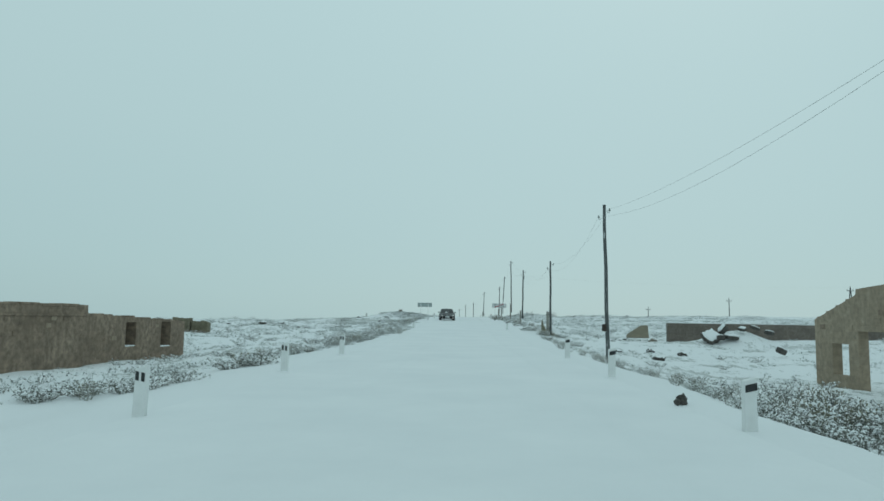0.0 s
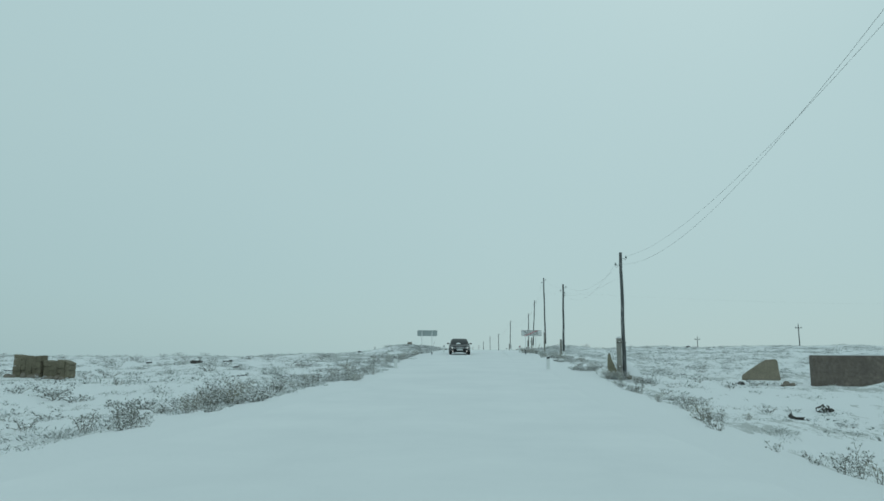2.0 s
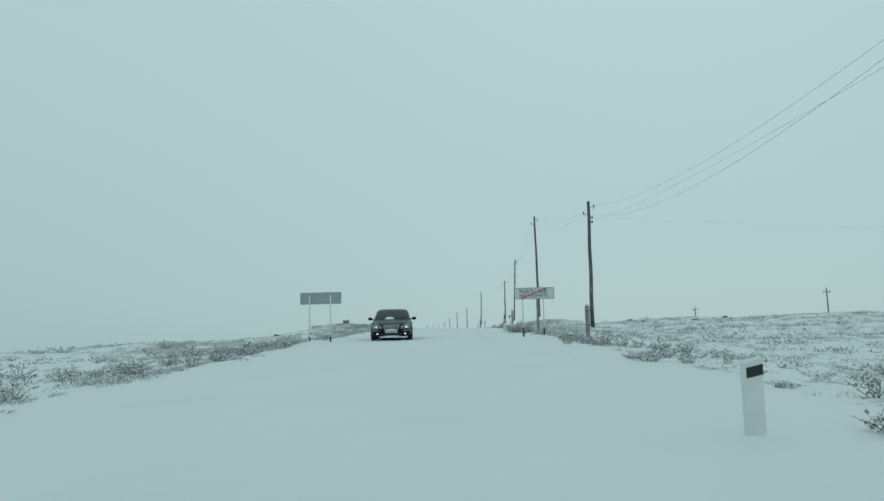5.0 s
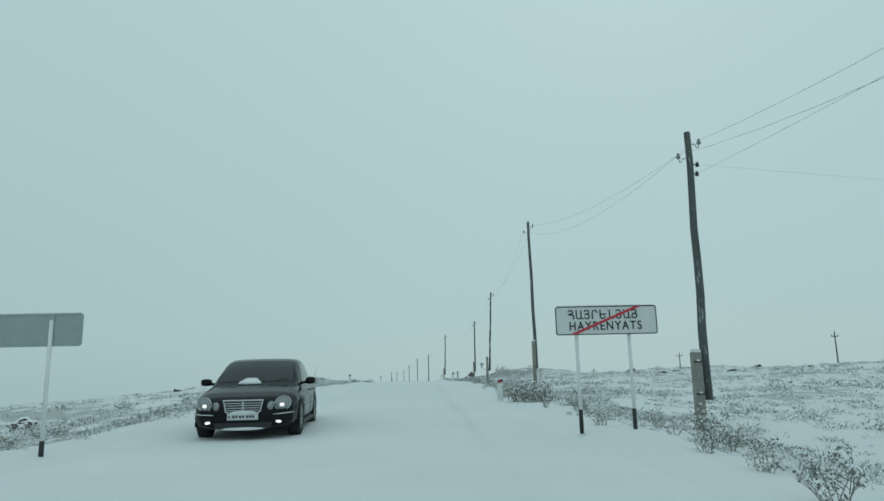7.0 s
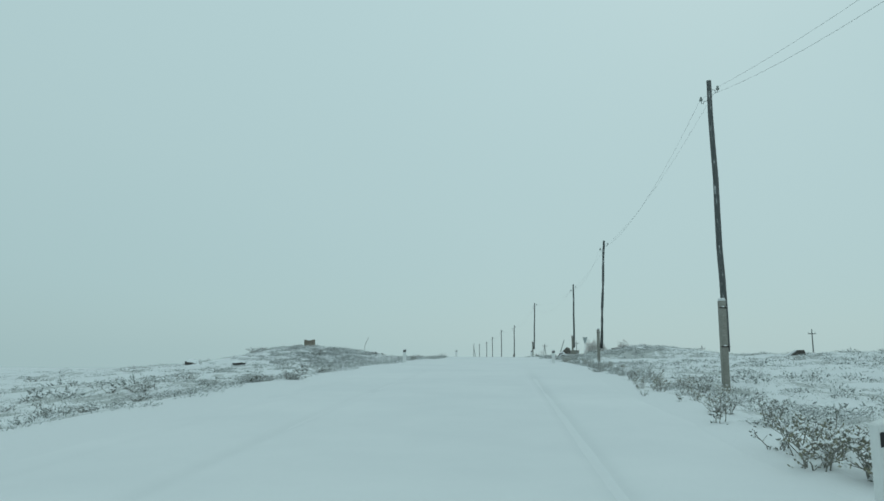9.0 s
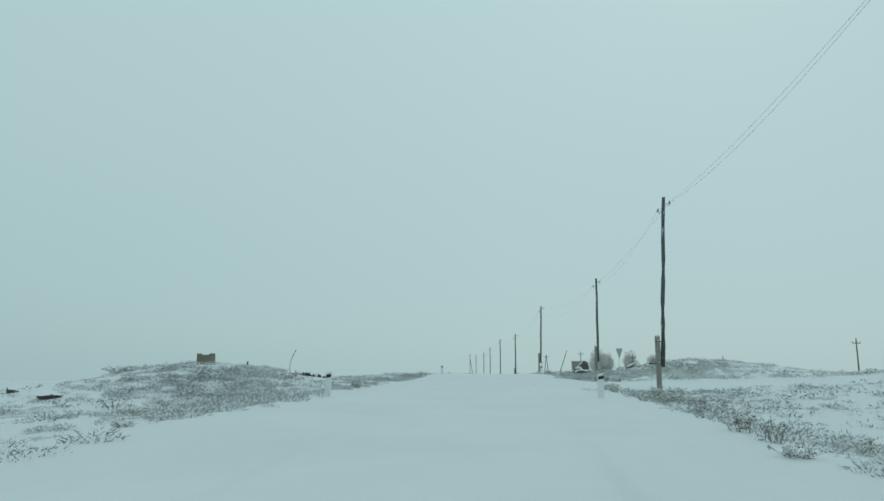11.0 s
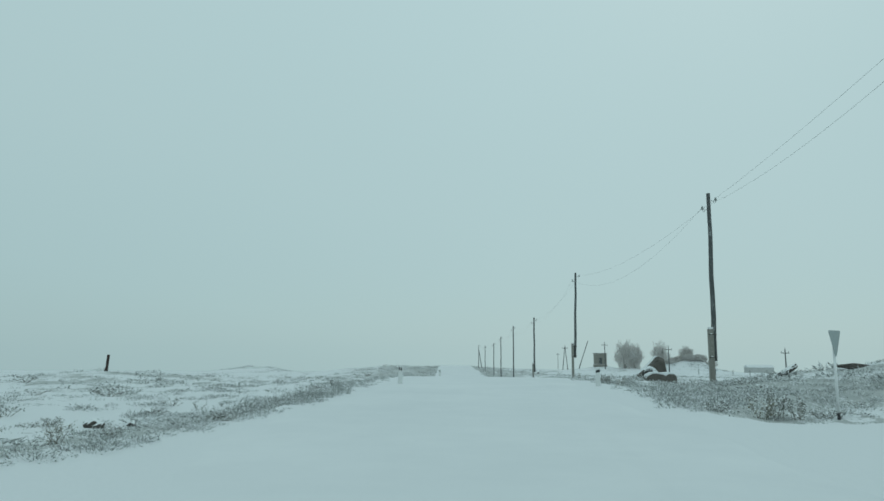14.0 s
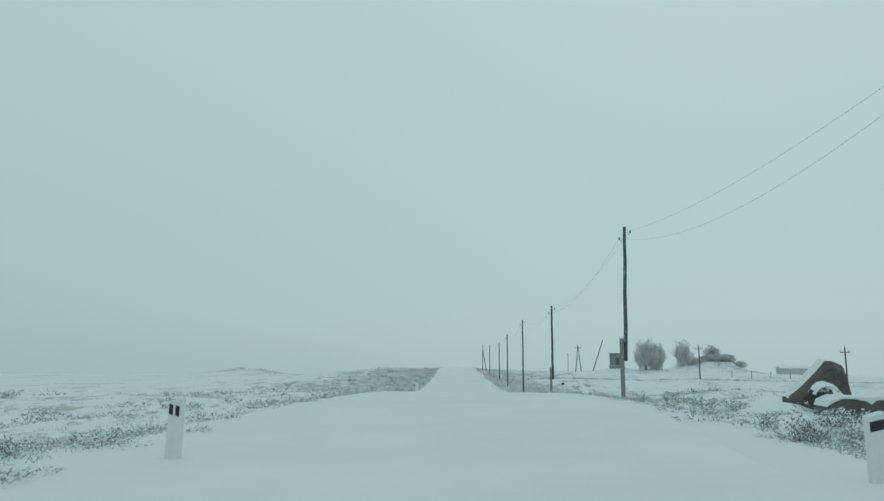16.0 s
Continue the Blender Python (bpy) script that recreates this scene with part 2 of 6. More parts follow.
CERAMIC = plain("insulator_glass", (0.22, 0.25, 0.24), 0.25)
STEEL = plain("galvanised_steel", (0.30, 0.31, 0.31), 0.5, 0.6)
CARPAINT = plain("black_car_paint", (0.011, 0.0115, 0.013), 0.20, 0.0, 0.3)
CARPAINT.node_tree.nodes["Principled BSDF"].inputs["Specular IOR Level"].default_value = 0.16
CARGLASS = plain("tinted_glass", (0.012, 0.016, 0.017), 0.07)
CARGLASS.node_tree.nodes["Principled BSDF"].inputs["Specular IOR Level"].default_value = 0.4
CHROME = plain("chrome", (0.62, 0.63, 0.64), 0.22, 1.0, 0.1)
RUBBER = mottled("tyre_rubber", (0.018, 0.018, 0.018), (0.03, 0.03, 0.03), 10, 0.9, 0.4, 0.005, snowy=0.1)
LENS = plain("headlight_lens", (0.30, 0.32, 0.32), 0.12, 0.3)
GRILLE = plain("grille_black", (0.02, 0.02, 0.02), 0.6)
PLATE = plain("plate_white", (0.62, 0.64, 0.64), 0.5)


def lit(name, strength, color=(1.0, 0.97, 0.9)):
    m, t, b = nodes_of(name, 0.3)
    b.inputs["Base Color"].default_value = (0.8, 0.8, 0.8, 1)
    b.inputs["Emission Color"].default_value = (*color, 1)
    b.inputs["Emission Strength"].default_value = strength
    return m


LAMP_ON = lit("lit_bulb", 0.75)


# ---- mesh helpers ----
class Build:
    """Vertices and faces of one mesh."""

    def __init__(self):
        self.v, self.f = [], []

    def add(self, verts, faces):
        n = len(self.v)
        self.v += [tuple(p) for p in verts]
        self.f += [tuple(n + i for i in q) for q in faces]
        return self

    def box(self, lo, hi, m=None):
        c = [Vector((x, y, z)) for z in (lo[2], hi[2]) for y in (lo[1], hi[1]) for x in (lo[0], hi[0])]
        if m:
            c = [m @ p for p in c]
        return self.add(c, ((0, 2, 3, 1), (4, 5, 7, 6), (0, 1, 5, 4), (2, 6, 7, 3), (0, 4, 6, 2), (1, 3, 7, 5)))

    def tube(self, pts, radii, n=6, cap=True):
        pts = [Vector(p) for p in pts]
        if not isinstance(radii, (list, tuple)):
            radii = [radii] * len(pts)
        ring, verts, faces = [], [], []
        for i, p in enumerate(pts):
            d = (pts[min(i + 1, len(pts) - 1)] - pts[max(i - 1, 0)]).normalized()
            side = d.cross(Vector((0, 0, 1)))
            if side.length < 0.05:
                side = d.cross(Vector((0, 1, 0)))
            side.normalize()
            up = side.cross(d)
            for k in range(n):
                a = 2 * math.pi * k / n
                verts.append(p + (side * math.cos(a) + up * math.sin(a)) * radii[i])
        for i in range(len(pts) - 1):
            for k in range(n):
                faces.append((i * n + k, i * n + (k + 1) % n, (i + 1) * n + (k + 1) % n, (i + 1) * n + k))
        if cap:
            faces.append(tuple(range(n - 1, -1, -1)))
            faces.append(tuple((len(pts) - 1) * n + k for k in range(n)))
        return self.add(verts, faces)

    def grid(self, points, nu, nv):
        """points: nu rows of nv."""
        return self.add(points, [(i * nv + j, i * nv + j + 1, (i + 1) * nv + j + 1, (i + 1) * nv + j) for i in range(nu - 1) for j in range(nv - 1)])

    def mesh(self, name, material, smooth=False, bevel=0.0, weld=False):
        me = bpy.data.meshes.new(name)
        me.from_pydata(self.v, [], self.f)
        bm = bmesh.new()
        bm.from_mesh(me)
        if weld:
            bmesh.ops.remove_doubles(bm, verts=bm.verts, dist=0.0005)
        bmesh.ops.recalc_face_normals(bm, faces=bm.faces)
        if bevel:
            bmesh.ops.bevel(bm, geom=list(bm.edges), offset=bevel, segments=1, affect="EDGES", clamp_overlap=True)
        bm.to_mesh(me)
        bm.free()
        me.materials.append(material)
        if smooth:
            me.polygons.foreach_set("use_smooth", [True] * len(me.polygons))
        me.update()
        return me


def thing(name, place, label, category, group="", turn=0.0):
    ob = new(name)
    ob.matrix_basis = pose(*place, 0, 0, turn)
    return tagged(ob, label, category, group)


def part(name, build, material, parent, label="", smooth=False, bevel=0.0):
    me = build if isinstance(build, bpy.types.Mesh) else build.mesh(name, material, smooth, bevel)
    ob = new(name, me)
    ob.parent = parent
    return tagged(ob, label) if label else ob


# ---- the lie of the land ----
CY = (-80, 150, 180, 202, 225, 250, 270, 330, 475, 1000, 2500)
CX = (-0.45, -0.45, -2.0, -4.5, -7.0, -9.3, -11.4, -17.5, -29, -72, -190)
RY = (-80, -50, 0, 5.6, 11.2, 16.9, 22.4, 27.6, 32.7, 37.6, 42.4, 44.4, 63.4, 69.4, 73.6, 77.7, 81.9, 86, 90.2, 94.4, 96.1, 113.4, 119.6, 124.2, 128.8, 133.3, 138.2, 143, 147.7, 156, 160, 172, 180, 191, 213, 233, 270, 334, 365, 475, 738, 1500, 2500)
RZ = (0.3, 0.2, 0.0, -0.066, -0.108, -0.083, -0.017, 0.008, -0.025, -0.066, -0.033, -0.008, 0.573, 0.772, 0.905, 1.005, 1.063, 1.138, 1.254, 1.36, 1.395, 1.578, 1.636, 1.62, 1.569, 1.528, 1.478, 1.42, 1.46, 1.47, 1.47, 1.10, 0.76, 0.06, -1.5, -2.25, -2.5, -2.6, -3.2, -9, -19, -50, -100)
FY = (-80, 0, 30, 60, 85, 110, 135, 160, 185, 215, 260, 330, 480, 1000, 2500)
ZR7 = (-0.5, -0.6, -0.6, -0.12, -0.25, -0.25, -0.25, -0.22, -0.3, -0.3, -0.3, -0.2, -0.2, -0.2, -0.2)
ZR13 = (-1.2, -1.4, -1.4, -0.5, 0.6, 1.3, 1.6, 1.3, 0.2, -1.9, -2.9, -3.0, -8.5, -31, -100)
ZR25 = (-1.5, -1.7, -1.5, -0.35, 0.8, 1.7, 2.1, 1.2, -0.3, -2.5, -3.4, -3.3, -8.5, -31, -100)
ZR50 = (0.0, 0.2, 0.2, 0.7, 1.4, 2.1, 2.6, 1.5, -0.5, -2.9, -3.5, -3.0, -9.0, -34, -100)
ZR150 = (0.5, 0.6, 0.8, 1.2, 1.8, 2.2, 2.2, 1.0, -1.0, -3.5, -4.5, -5.0, -9.5, -34, -100)
ZL7 = (-0.3, -0.3, -0.3, -0.2, -0.3, -0.25, -0.1, -0.25, -0.3, -0.3, -0.3, -0.2, -0.2, -0.2, -0.2)
ZL13 = (0.0, 0.35, -0.75, 0.0, 0.35, 0.9, 1.5, 1.1, 0.2, -1.6, -2.45, -2.6, -9.5, -36, -100)
ZL25 = (-0.2, -0.1, -0.3, -0.2, 0.7, 0.4, 0.9, 1.0, -0.4, -1.8, -2.7, -3.0, -9.8, -36, -100)
ZL50 = (0.0, 0.2, 0.5, 0.9, 0.7, -0.7, -1.2, -0.6, -1.7, -2.8, -4.2, -5.0, -10.5, -36, -100)
ZL150 = (-0.5, -0.2, 0.0, -0.3, -2.4, -3.8, -3.8, -3.6, -4.2, -4.8, -5.4, -6.2, -10.5, -36, -100)
MOUNDS = ((-12.5, 132, 5.8, 6.0, 0.95), (-25, 168.6, 7, 7, 0.75), (22, 137, 9, 9, 0.3), (-17, 100, 9, 12, 0.4), (54, 348, 6.5, 8, 4.6), (43.5, 345, 5, 6, 2.0), (31, 324, 5, 6, 0.9), (26, 343, 5, 5, 1.3), (11, 182, 3.5, 7, 0.55), (15, 160, 5, 9, 0.6), (22.0, 56.4, 2.7, 1.5, 1.25), (13.5, 151, 6.5, 5.5, 0.95), (4.1, 80.4, 0.9, 0.9, 0.17), (-4.9, 79.4, 0.9, 0.9, 0.17), (6.45, 166.3, 1.0, 1.3, 0.42), (5.5, 161.6, 0.9, 1.8, 0.26), (6.35, 31.0, 1.1, 1.3, 0.18), (-116, 430, 14, 18, 2.7))


def smooth(a, b, x):
    k = np.clip((np.asarray(x, float) - a) / (b - a), 0, 1)
    return k * k * (3 - 2 * k)


def road_z(y):
    k = np.arange(-3, 4) * 2.5
    return float(np.mean(np.interp(y + k, RY, RZ)))


def centre_x(y):
    k = np.arange(-3, 4) * 5.0
    return float(np.mean(np.interp(y + k, CY, CX)))


def side_road(s, y):
    """1 on the side road that leaves to the right."""
    if s < 3:
        return 0.0
    flare = 1.3 * math.exp(-max(0.0, s - 4.0) / 2.0)
    mid_y, half = 136.9, 4.6 + flare
    if y > mid_y:
        half += 2.5 * math.exp(-max(0.0, s - 8.0) / 6.0) * float(smooth(3.2, 5.0, s))
    return float(1 - smooth(half - 1.0, half + 0.6, abs(y - mid_y))) * float(1 - smooth(70, 80, s))


def land(x, y, rough=True):
    c, r = centre_x(y), road_z(y)
    s = x - c
    cols = (ZR7, ZR13, ZR25, ZR50, ZR150) if s > 0 else (ZL7, ZL13, ZL25, ZL50, ZL150)
    zs = [np.interp(y, FY, col) for col in cols]
    zs[0] += r
    z = float(np.interp(abs(s), (0, 4.2, 4.9, 6.9, 13, 25, 50, 150, 700, 2500), (r, r, r - 0.01, *zs, zs[4] - 2.0, zs[4] - 8)))
    for mx, my, sx, sy, h in MOUNDS:
        z += h * math.exp(-((x - mx) / sx) ** 2 - ((y - my) / sy) ** 2)
    off = float(smooth(4.6, 8.5, abs(s)))
    on_side = side_road(s, y) if s > 0 else 0.0
    z = z * (1 - on_side) + on_side * (r + (np.interp(s, (0, 10, 30, 80), (0, -0.1, 0.2, 1.0))))
    off *= 1 - on_side
    if rough and off > 0:
        far = min(1.0, 160 / max(abs(s), 1))
        z += off * far * (0.30 * noise.noise((x / 9, y / 9, 3.1)) + 0.13 * noise.noise((x / 2.6, y / 2.6, 7.7)) + 0.075 * noise.noise((x / 0.9, y / 0.9, 1.7)))
    return z


def bare_at(x, y):
    """How far the grass shows: nothing on the road, patches beside it."""
    s = x - centre_x(y)
    near = float(np.interp(y, (12, 22, 30, 40, 85, 118, 128, 140, 152), (7.0, 6.4, 5.2, 4.5, 4.2, 4.2, 4.0, 3.9, 3.8) if s < 0 else (5.5, 5.6, 5.6, 5.5, 4.4, 4.2, 4.2, 3.9, 3.8)))
    off = float(smooth(near, near + 1.2, abs(s))) * (1 - (side_road(s, y) if s > 0 else 0))
    n = noise.noise((x / 7.0, y / 7.0, 11.3)) * 0.40 + noise.noise((x / 1.9, y / 1.5, 4.4)) * 0.60
    verge = 0.03 * math.exp(-((abs(s) - 6.0) / 1.4) ** 2)
    for mx, my, sx, sy, h in (*MOUNDS[1:4], (9.5, 156, 4, 8, 0), (10, 148, 8, 5, 0), (7, 143.5, 4, 2, 0)):
        verge += 0.14 * math.exp(-((x - mx) / sx) ** 2 - ((y - my) / sy) ** 2)
    if s < 0:
        verge += 0.40 * math.exp(-((abs(s) - 5.1) / 0.7) ** 2 - ((y - 143) / 7.0) ** 2)
    verge += 0.20 * float(smooth(205, 235, y)) * math.exp(-((abs(s) - 9.0) / (12.0 if s < 0 else 6.0)) ** 2)
    if s < 0:
        verge -= 0.10 * math.exp(-((abs(s) - 9.0) / 3.0) ** 2 - ((y - 136) / 14.0) ** 2)
    return off * (0.285 + verge + 0.30 * n) - (1 - off) * 0.6


def span(*pieces):
    out = []
    for a, b, step in pieces:
        out += list(np.arange(a, b, step))
    return out


ys = span((-80, -8, 4), (-8, 190, 0.55), (190, 260, 1.2), (260, 400, 4), (400, 800, 20), (800, 2501, 100))
half = span((0, 4.2, 0.6), (4.2, 10, 0.3), (10, 30, 0.6), (30, 60, 1.5), (60, 150, 5), (150, 400, 20), (400, 1800, 140))
ss = [-v for v in half[:0:-1]] + half
verts, bares = [], []
for y in ys:
    c = centre_x(y)
    for s in ss:
        x = c + s
        z = land(x, y)
        z -= 0.05 * float(1 - smooth(3.5, 4.5, abs(s)))
        verts.append((x, y, z))
        bares.append(bare_at(x, y))
g = Build().grid(verts, len(ys), len(ss))
ground_me = bpy.data.meshes.new("ground")
ground_me.from_pydata(g.v, [], g.f)
ground_me.materials.append(GROUND)
ground_me.attributes.new("bare", "FLOAT", "POINT").data.foreach_set("value", bares)
ground_me.polygons.foreach_set("use_smooth", [True] * len(ground_me.polygons))
tagged(new("ground", ground_me), "snow-dusted steppe with dead grass showing through", "ground", kind="structure")

# the snowed-over carriageway, with faint wheel ruts
rs = list(np.arange(-4.9, 4.91, 0.07))
ry = span((-60, -8, 2), (-8, 175, 0.5), (175, 260, 1.0), (260, 480, 4), (480, 1200, 30))
verts, rut_grey = [], []
for y in ry:
    c, r = centre_x(y), road_z(y)
    weave = 0.10 * math.sin(y / 23.0) + 0.05 * math.sin(y / 9.3)
    deep = 0.12 + 0.88 * float(smooth(78, 86, y)) * float(1 - smooth(106, 114, y))
    for s in rs:
        z = r + 0.012 * noise.noise((s / 1.5, y / 4, 2.2)) + 0.006 * noise.noise((s / 0.5, y / 1.2, 9.0))
        greying = 0.0
        for wheel, k in ((2.33, 1.0), (-1.57, 0.5), (-3.1, 0.15)):
            d = s - wheel - weave
            z += deep * k * (0.6 + 0.4 * noise.noise((wheel, y / 12, 1.0))) * (0.012 * math.exp(-((abs(d) - 0.22) / 0.09) ** 2) - 0.09 * math.exp(-(d / 0.13) ** 2))
            # tone follows the groove, for packed snow and the shade its depth barely gives
            greying += deep * k * (0.6 + 0.4 * noise.noise((wheel, y / 12, 1.0))) * 0.5 * math.exp(-(d / 0.11) ** 2)
        edge = float(smooth(3.4, 4.9, abs(s) + 0.3 * noise.noise((s / 3, y / 4.0, 5.0))))
        verts.append((c + s, y, z - 0.07 * edge))
        rut_grey.append(greying)
road_me = Build().grid(verts, len(ry), len(rs)).mesh("road", ROADSNOW, True)
road_me.attributes.new("rut_grey", "FLOAT", "POINT").data.foreach_set("value", rut_grey)
tagged(new("road", road_me), "country road under a smooth sheet of fresh snow with faint wheel ruts", "road", kind="structure")


# ---- utility poles ----
def hook(side, z):
    """A bent steel hook with its insulator, on the side of the pole."""
    steel, bell = Build(), Build()
    steel.tube([(side * 0.08, 0, z), (side * 0.16, 0, z - 0.01), (side * 0.19, 0, z - 0.09), (side * 0.23, 0, z - 0.09), (side * 0.25, 0, z + 0.02)], 0.011, 5)
    bell.tube([(side * 0.25, 0, z + 0.0), (side * 0.25, 0, z + 0.035), (side * 0.25, 0, z + 0.06), (side * 0.25, 0, z + 0.11), (side * 0.25, 0, z + 0.13)], [0.05, 0.052, 0.035, 0.032, 0.012], 8)
    return steel, bell


Pole = namedtuple("Pole", "x y top base stub foot lean extras")
POLES = (
    Pole(6.2, 6.0, 5.7, -0.6, 0, 0, 0, ()),
    Pole(6.42, 31.0, 6.62, -0.7, 0, 0, -0.12, ("box",)),
    Pole(6.85, 55.2, 6.08, 0.0, 2.0, 0.0, 0, ("wide",)),
    Pole(6.98, 83.9, 7.4, 0.75, 2.47, 1.45, 0.08, ("side", "left")),
    Pole(7.12, 106.1, 10.4, 1.15, 3.8, 2.35, -0.12, ()),
    Pole(7.05, 131.7, 9.55, 1.15, 3.66, 2.4, 0.42, ()),
    Pole(7.6, 154.8, 8.72, 1.15, 3.63, 2.45, 0.08, ()),
    Pole(4.68, 180.2, 8.5, 0.70, 3.25, 2.2, 0.2, ()),
    Pole(2.3, 202.1, 6.12, -0.95, 1.3, 0.4, 0, ()),
    Pole(0.0, 225.2, 5.94, -2.8, 0, 0, 0, ()),
    Pole(-2.3, 250.1, 4.86, -4.2, 0, 0, 0, ()),
    Pole(-4.3, 273, 3.9, -5.0, 0, 0, 0, ()),
    Pole(-7.2, 297, 3.4, -5.5, 0, 0, 0, ()),
    Pole(-10.1, 320, 3.7, -5.9, 0, 0, 0.1, ("strut",)),
)


def utility_pole(p):
    stubbed = p.stub > 0
    words = "weathered timber utility pole bound to a concrete stub" if stubbed else "weathered timber utility pole with two hooked insulators"
    ob = thing("utility_pole", (p.x, p.y, p.base), words, "utility pole", "poles along the road")
    h = p.top - p.base
    low = (p.foot - p.base) if stubbed and p.foot > 0 else -0.3
    shaft = Build()
    pts, rad = [], []
    for k in range(9):
        u = k / 8
        z = low + (h - low) * u
        pts.append((p.lean * z / h + 0.012 * math.sin(k * 1.7 + p.y), 0.01 * math.cos(k * 2.1 + p.y), z))
        rad.append(0.097 - 0.027 * u)
    shaft.tube(pts, rad, 12)
    part("shaft", shaft, WOOD, ob, "grey weathered timber", True)
    for side, dz in ((1, -0.28), (-1, -0.62)):
        steel, bell = hook(side, 0)
        m = Matrix.Translation((p.lean, 0, h + dz))
        hk = part("hook", steel, STEEL, ob)
        hk.matrix_basis = m
        part("insulator", bell, CERAMIC, hk, "glass insulator", True)
    if stubbed:
        wide = 0.105 if "wide" in p.extras else 0.085
        sx, sy = (-0.23, -0.06) if "wide" in p.extras else ((-0.24, -0.16) if "left" in p.extras else (-0.15, -0.2))
        stub = Build().box((sx - wide, sy - 0.12, -0.4), (sx + wide, sy + 0.12, p.stub - p.base))
        part("concrete_stub", stub, CONCRETE, ob, "pale concrete stub post", bevel=0.02)
        cap = Build().box((sx - wide * 0.9, sy - 0.11, p.stub - p.base), (sx + wide * 0.9, sy + 0.11, p.stub - p.base + 0.05))
        part("snow_cap", cap, SNOW, ob, "cap of snow", bevel=0.02)
        base = (p.foot if p.foot > 0 else p.base + 0.5) - p.base
        for z in (base + 0.14, p.stub - p.base - 0.22):
            band = Build()
            c = p.lean * z / h
            band.tube([(sx - wide - 0.01, sy - 0.13, z), (sx + wide + 0.01, sy - 0.13, z), (c + 0.13, 0.12, z), (c - 0.12, 0.12, z), (sx - wide - 0.01, sy - 0.13, z)], 0.016, 5)
            part("wire_band", band, RUST, ob, "dark twisted wire band")
            part("snow_ledge", Build().box((sx - wide * 0.5, sy - 0.155, z + 0.01), (sx + wide * 0.35, sy - 0.12, z + 0.045)), SNOW, ob, bevel=0.012)
    if "box" in p.extras:
        part("junction_box", Build().box((-0.27, -0.19, 1.55), (-0.09, 0.0, 1.87)), RUST, ob, "rust-brown metal box", bevel=0.012)
    if "strut" in p.extras:
        part("strut", Build().tube([(p.lean, 0, h * 0.85), (1.5, 0, -0.3)], [0.08, 0.1], 8), WOOD, ob, "leaning timber strut", True)
    if "side" in p.extras:
        for z, y in ((h - 0.78, -0.06), (h - 0.98, 0.0)):
            bar = Build().tube([(0.05, y, z), (0.22, y, z - 0.01)], 0.012, 5)
            bar.tube([(0.22, y, z - 0.05), (0.22, y, z + 0.05)], [0.045, 0.03], 8)
            part("side_insulator", bar, BLACKPAINT, ob, "small black insulator")
    return ob


for p in POLES:
    utility_pole(p)


def wire(a, b, sag, radius=0.0033):
    a, b = Vector(a), Vector(b)
    pts = []
    for k in range(17):
        u = k / 16
        q = a.lerp(b, u)
        q.z -= sag * 4 * u * (1 - u)
        pts.append(q)
    ob = new("overhead_wire", Build().tube(pts, radius, 5).mesh("overhead_wire", WIRE, True))
    return tagged(ob, "thin grey overhead wire strung between timber poles", "wire", "overhead wires")


SAGS = ((0.40, 0.70), (0.72, 1.10), (0.90, 1.30), (0.46, 0.76), (0.55, 0.90), (0.25, 0.78), (0.68, 1.40))
for k, (a, b) in enumerate(zip(POLES, POLES[1:])):
    slack = SAGS[k] if k < len(SAGS) else (0.6, 0.9)
    for side, dz, sag in ((1, -0.2, slack[0]), (-1, -0.54, slack[1])):
        wire((a.x + a.lean + side * 0.25, a.y, a.top + dz), (b.x + b.lean + side * 0.25, b.y, b.top + dz), sag)
p2, p3 = POLES[2], POLES[3]
wire((p3.x + 0.22, p3.y - 0.06, p3.top - 0.78), (83, 95, 8.0), 1.3, 0.0018)
wire((p3.x + 0.22, p3.y, p3.top - 0.98), (p2.x + 0.1, p2.y, 5.0), 0.35, 0.0028)

# ---- the power line across the fields ----
def cross_pole(x, y, top, braced=False):
    base = land(x, y)
    h = max(top - base, 5.0)
    ob = thing("power_line_pole", (x, y, base), "timber power line pole with crossarm standing in a snowy field", "power line pole", "power line across the field", 25)
    if braced:
        for sx in (-0.9, 0.9):
            part("leg", Build().tube([(sx, 0, -0.3), (0.0, 0, h)], [0.13, 0.09], 8), WOOD, ob, smooth=True)
    else:
        part("shaft", Build().tube([(0, 0, -0.3), (0.04, 0, h * 0.5), (0, 0, h)], [0.13, 0.115, 0.09], 8), WOOD, ob, smooth=True)
    part("crossarm", Build().box((-0.95, -0.05, h - 0.75), (0.95, 0.05, h - 0.62)), WOOD, ob, bevel=0.01)
    for px, pz in ((-0.85, h - 0.62), (0.85, h - 0.62), (0.0, h)):
        part("insulator", Build().tube([(px, 0, pz), (px, 0, pz + 0.12), (px, 0, pz + 0.28)], [0.02, 0.06, 0.03], 7), CERAMIC, ob)
    return ob


for x, y, top, braced in ((75, 135, 8.6, True), (68, 178, 7.6, False), (59, 222, 5.9, False), (48.5, 258, 2.95, False), (35, 290, 3.4, False),
                          (25, 324, 4.5, False), (15.2, 341, 3.6, True), (21, 475, 0.5, False), (83, 95, 8.8, False)):
    cross_pole(x, y, top, braced)
lean_ob = thing("leaning_pole", (21.7, 352, land(21.7, 352)), "bare leaning timber pole in a snowy field", "pole")
part("shaft", Build().tube([(-1.6, 0, -0.3), (1.6, 0, 9.2)], [0.15, 0.10], 8), WOOD, lean_ob, smooth=True)


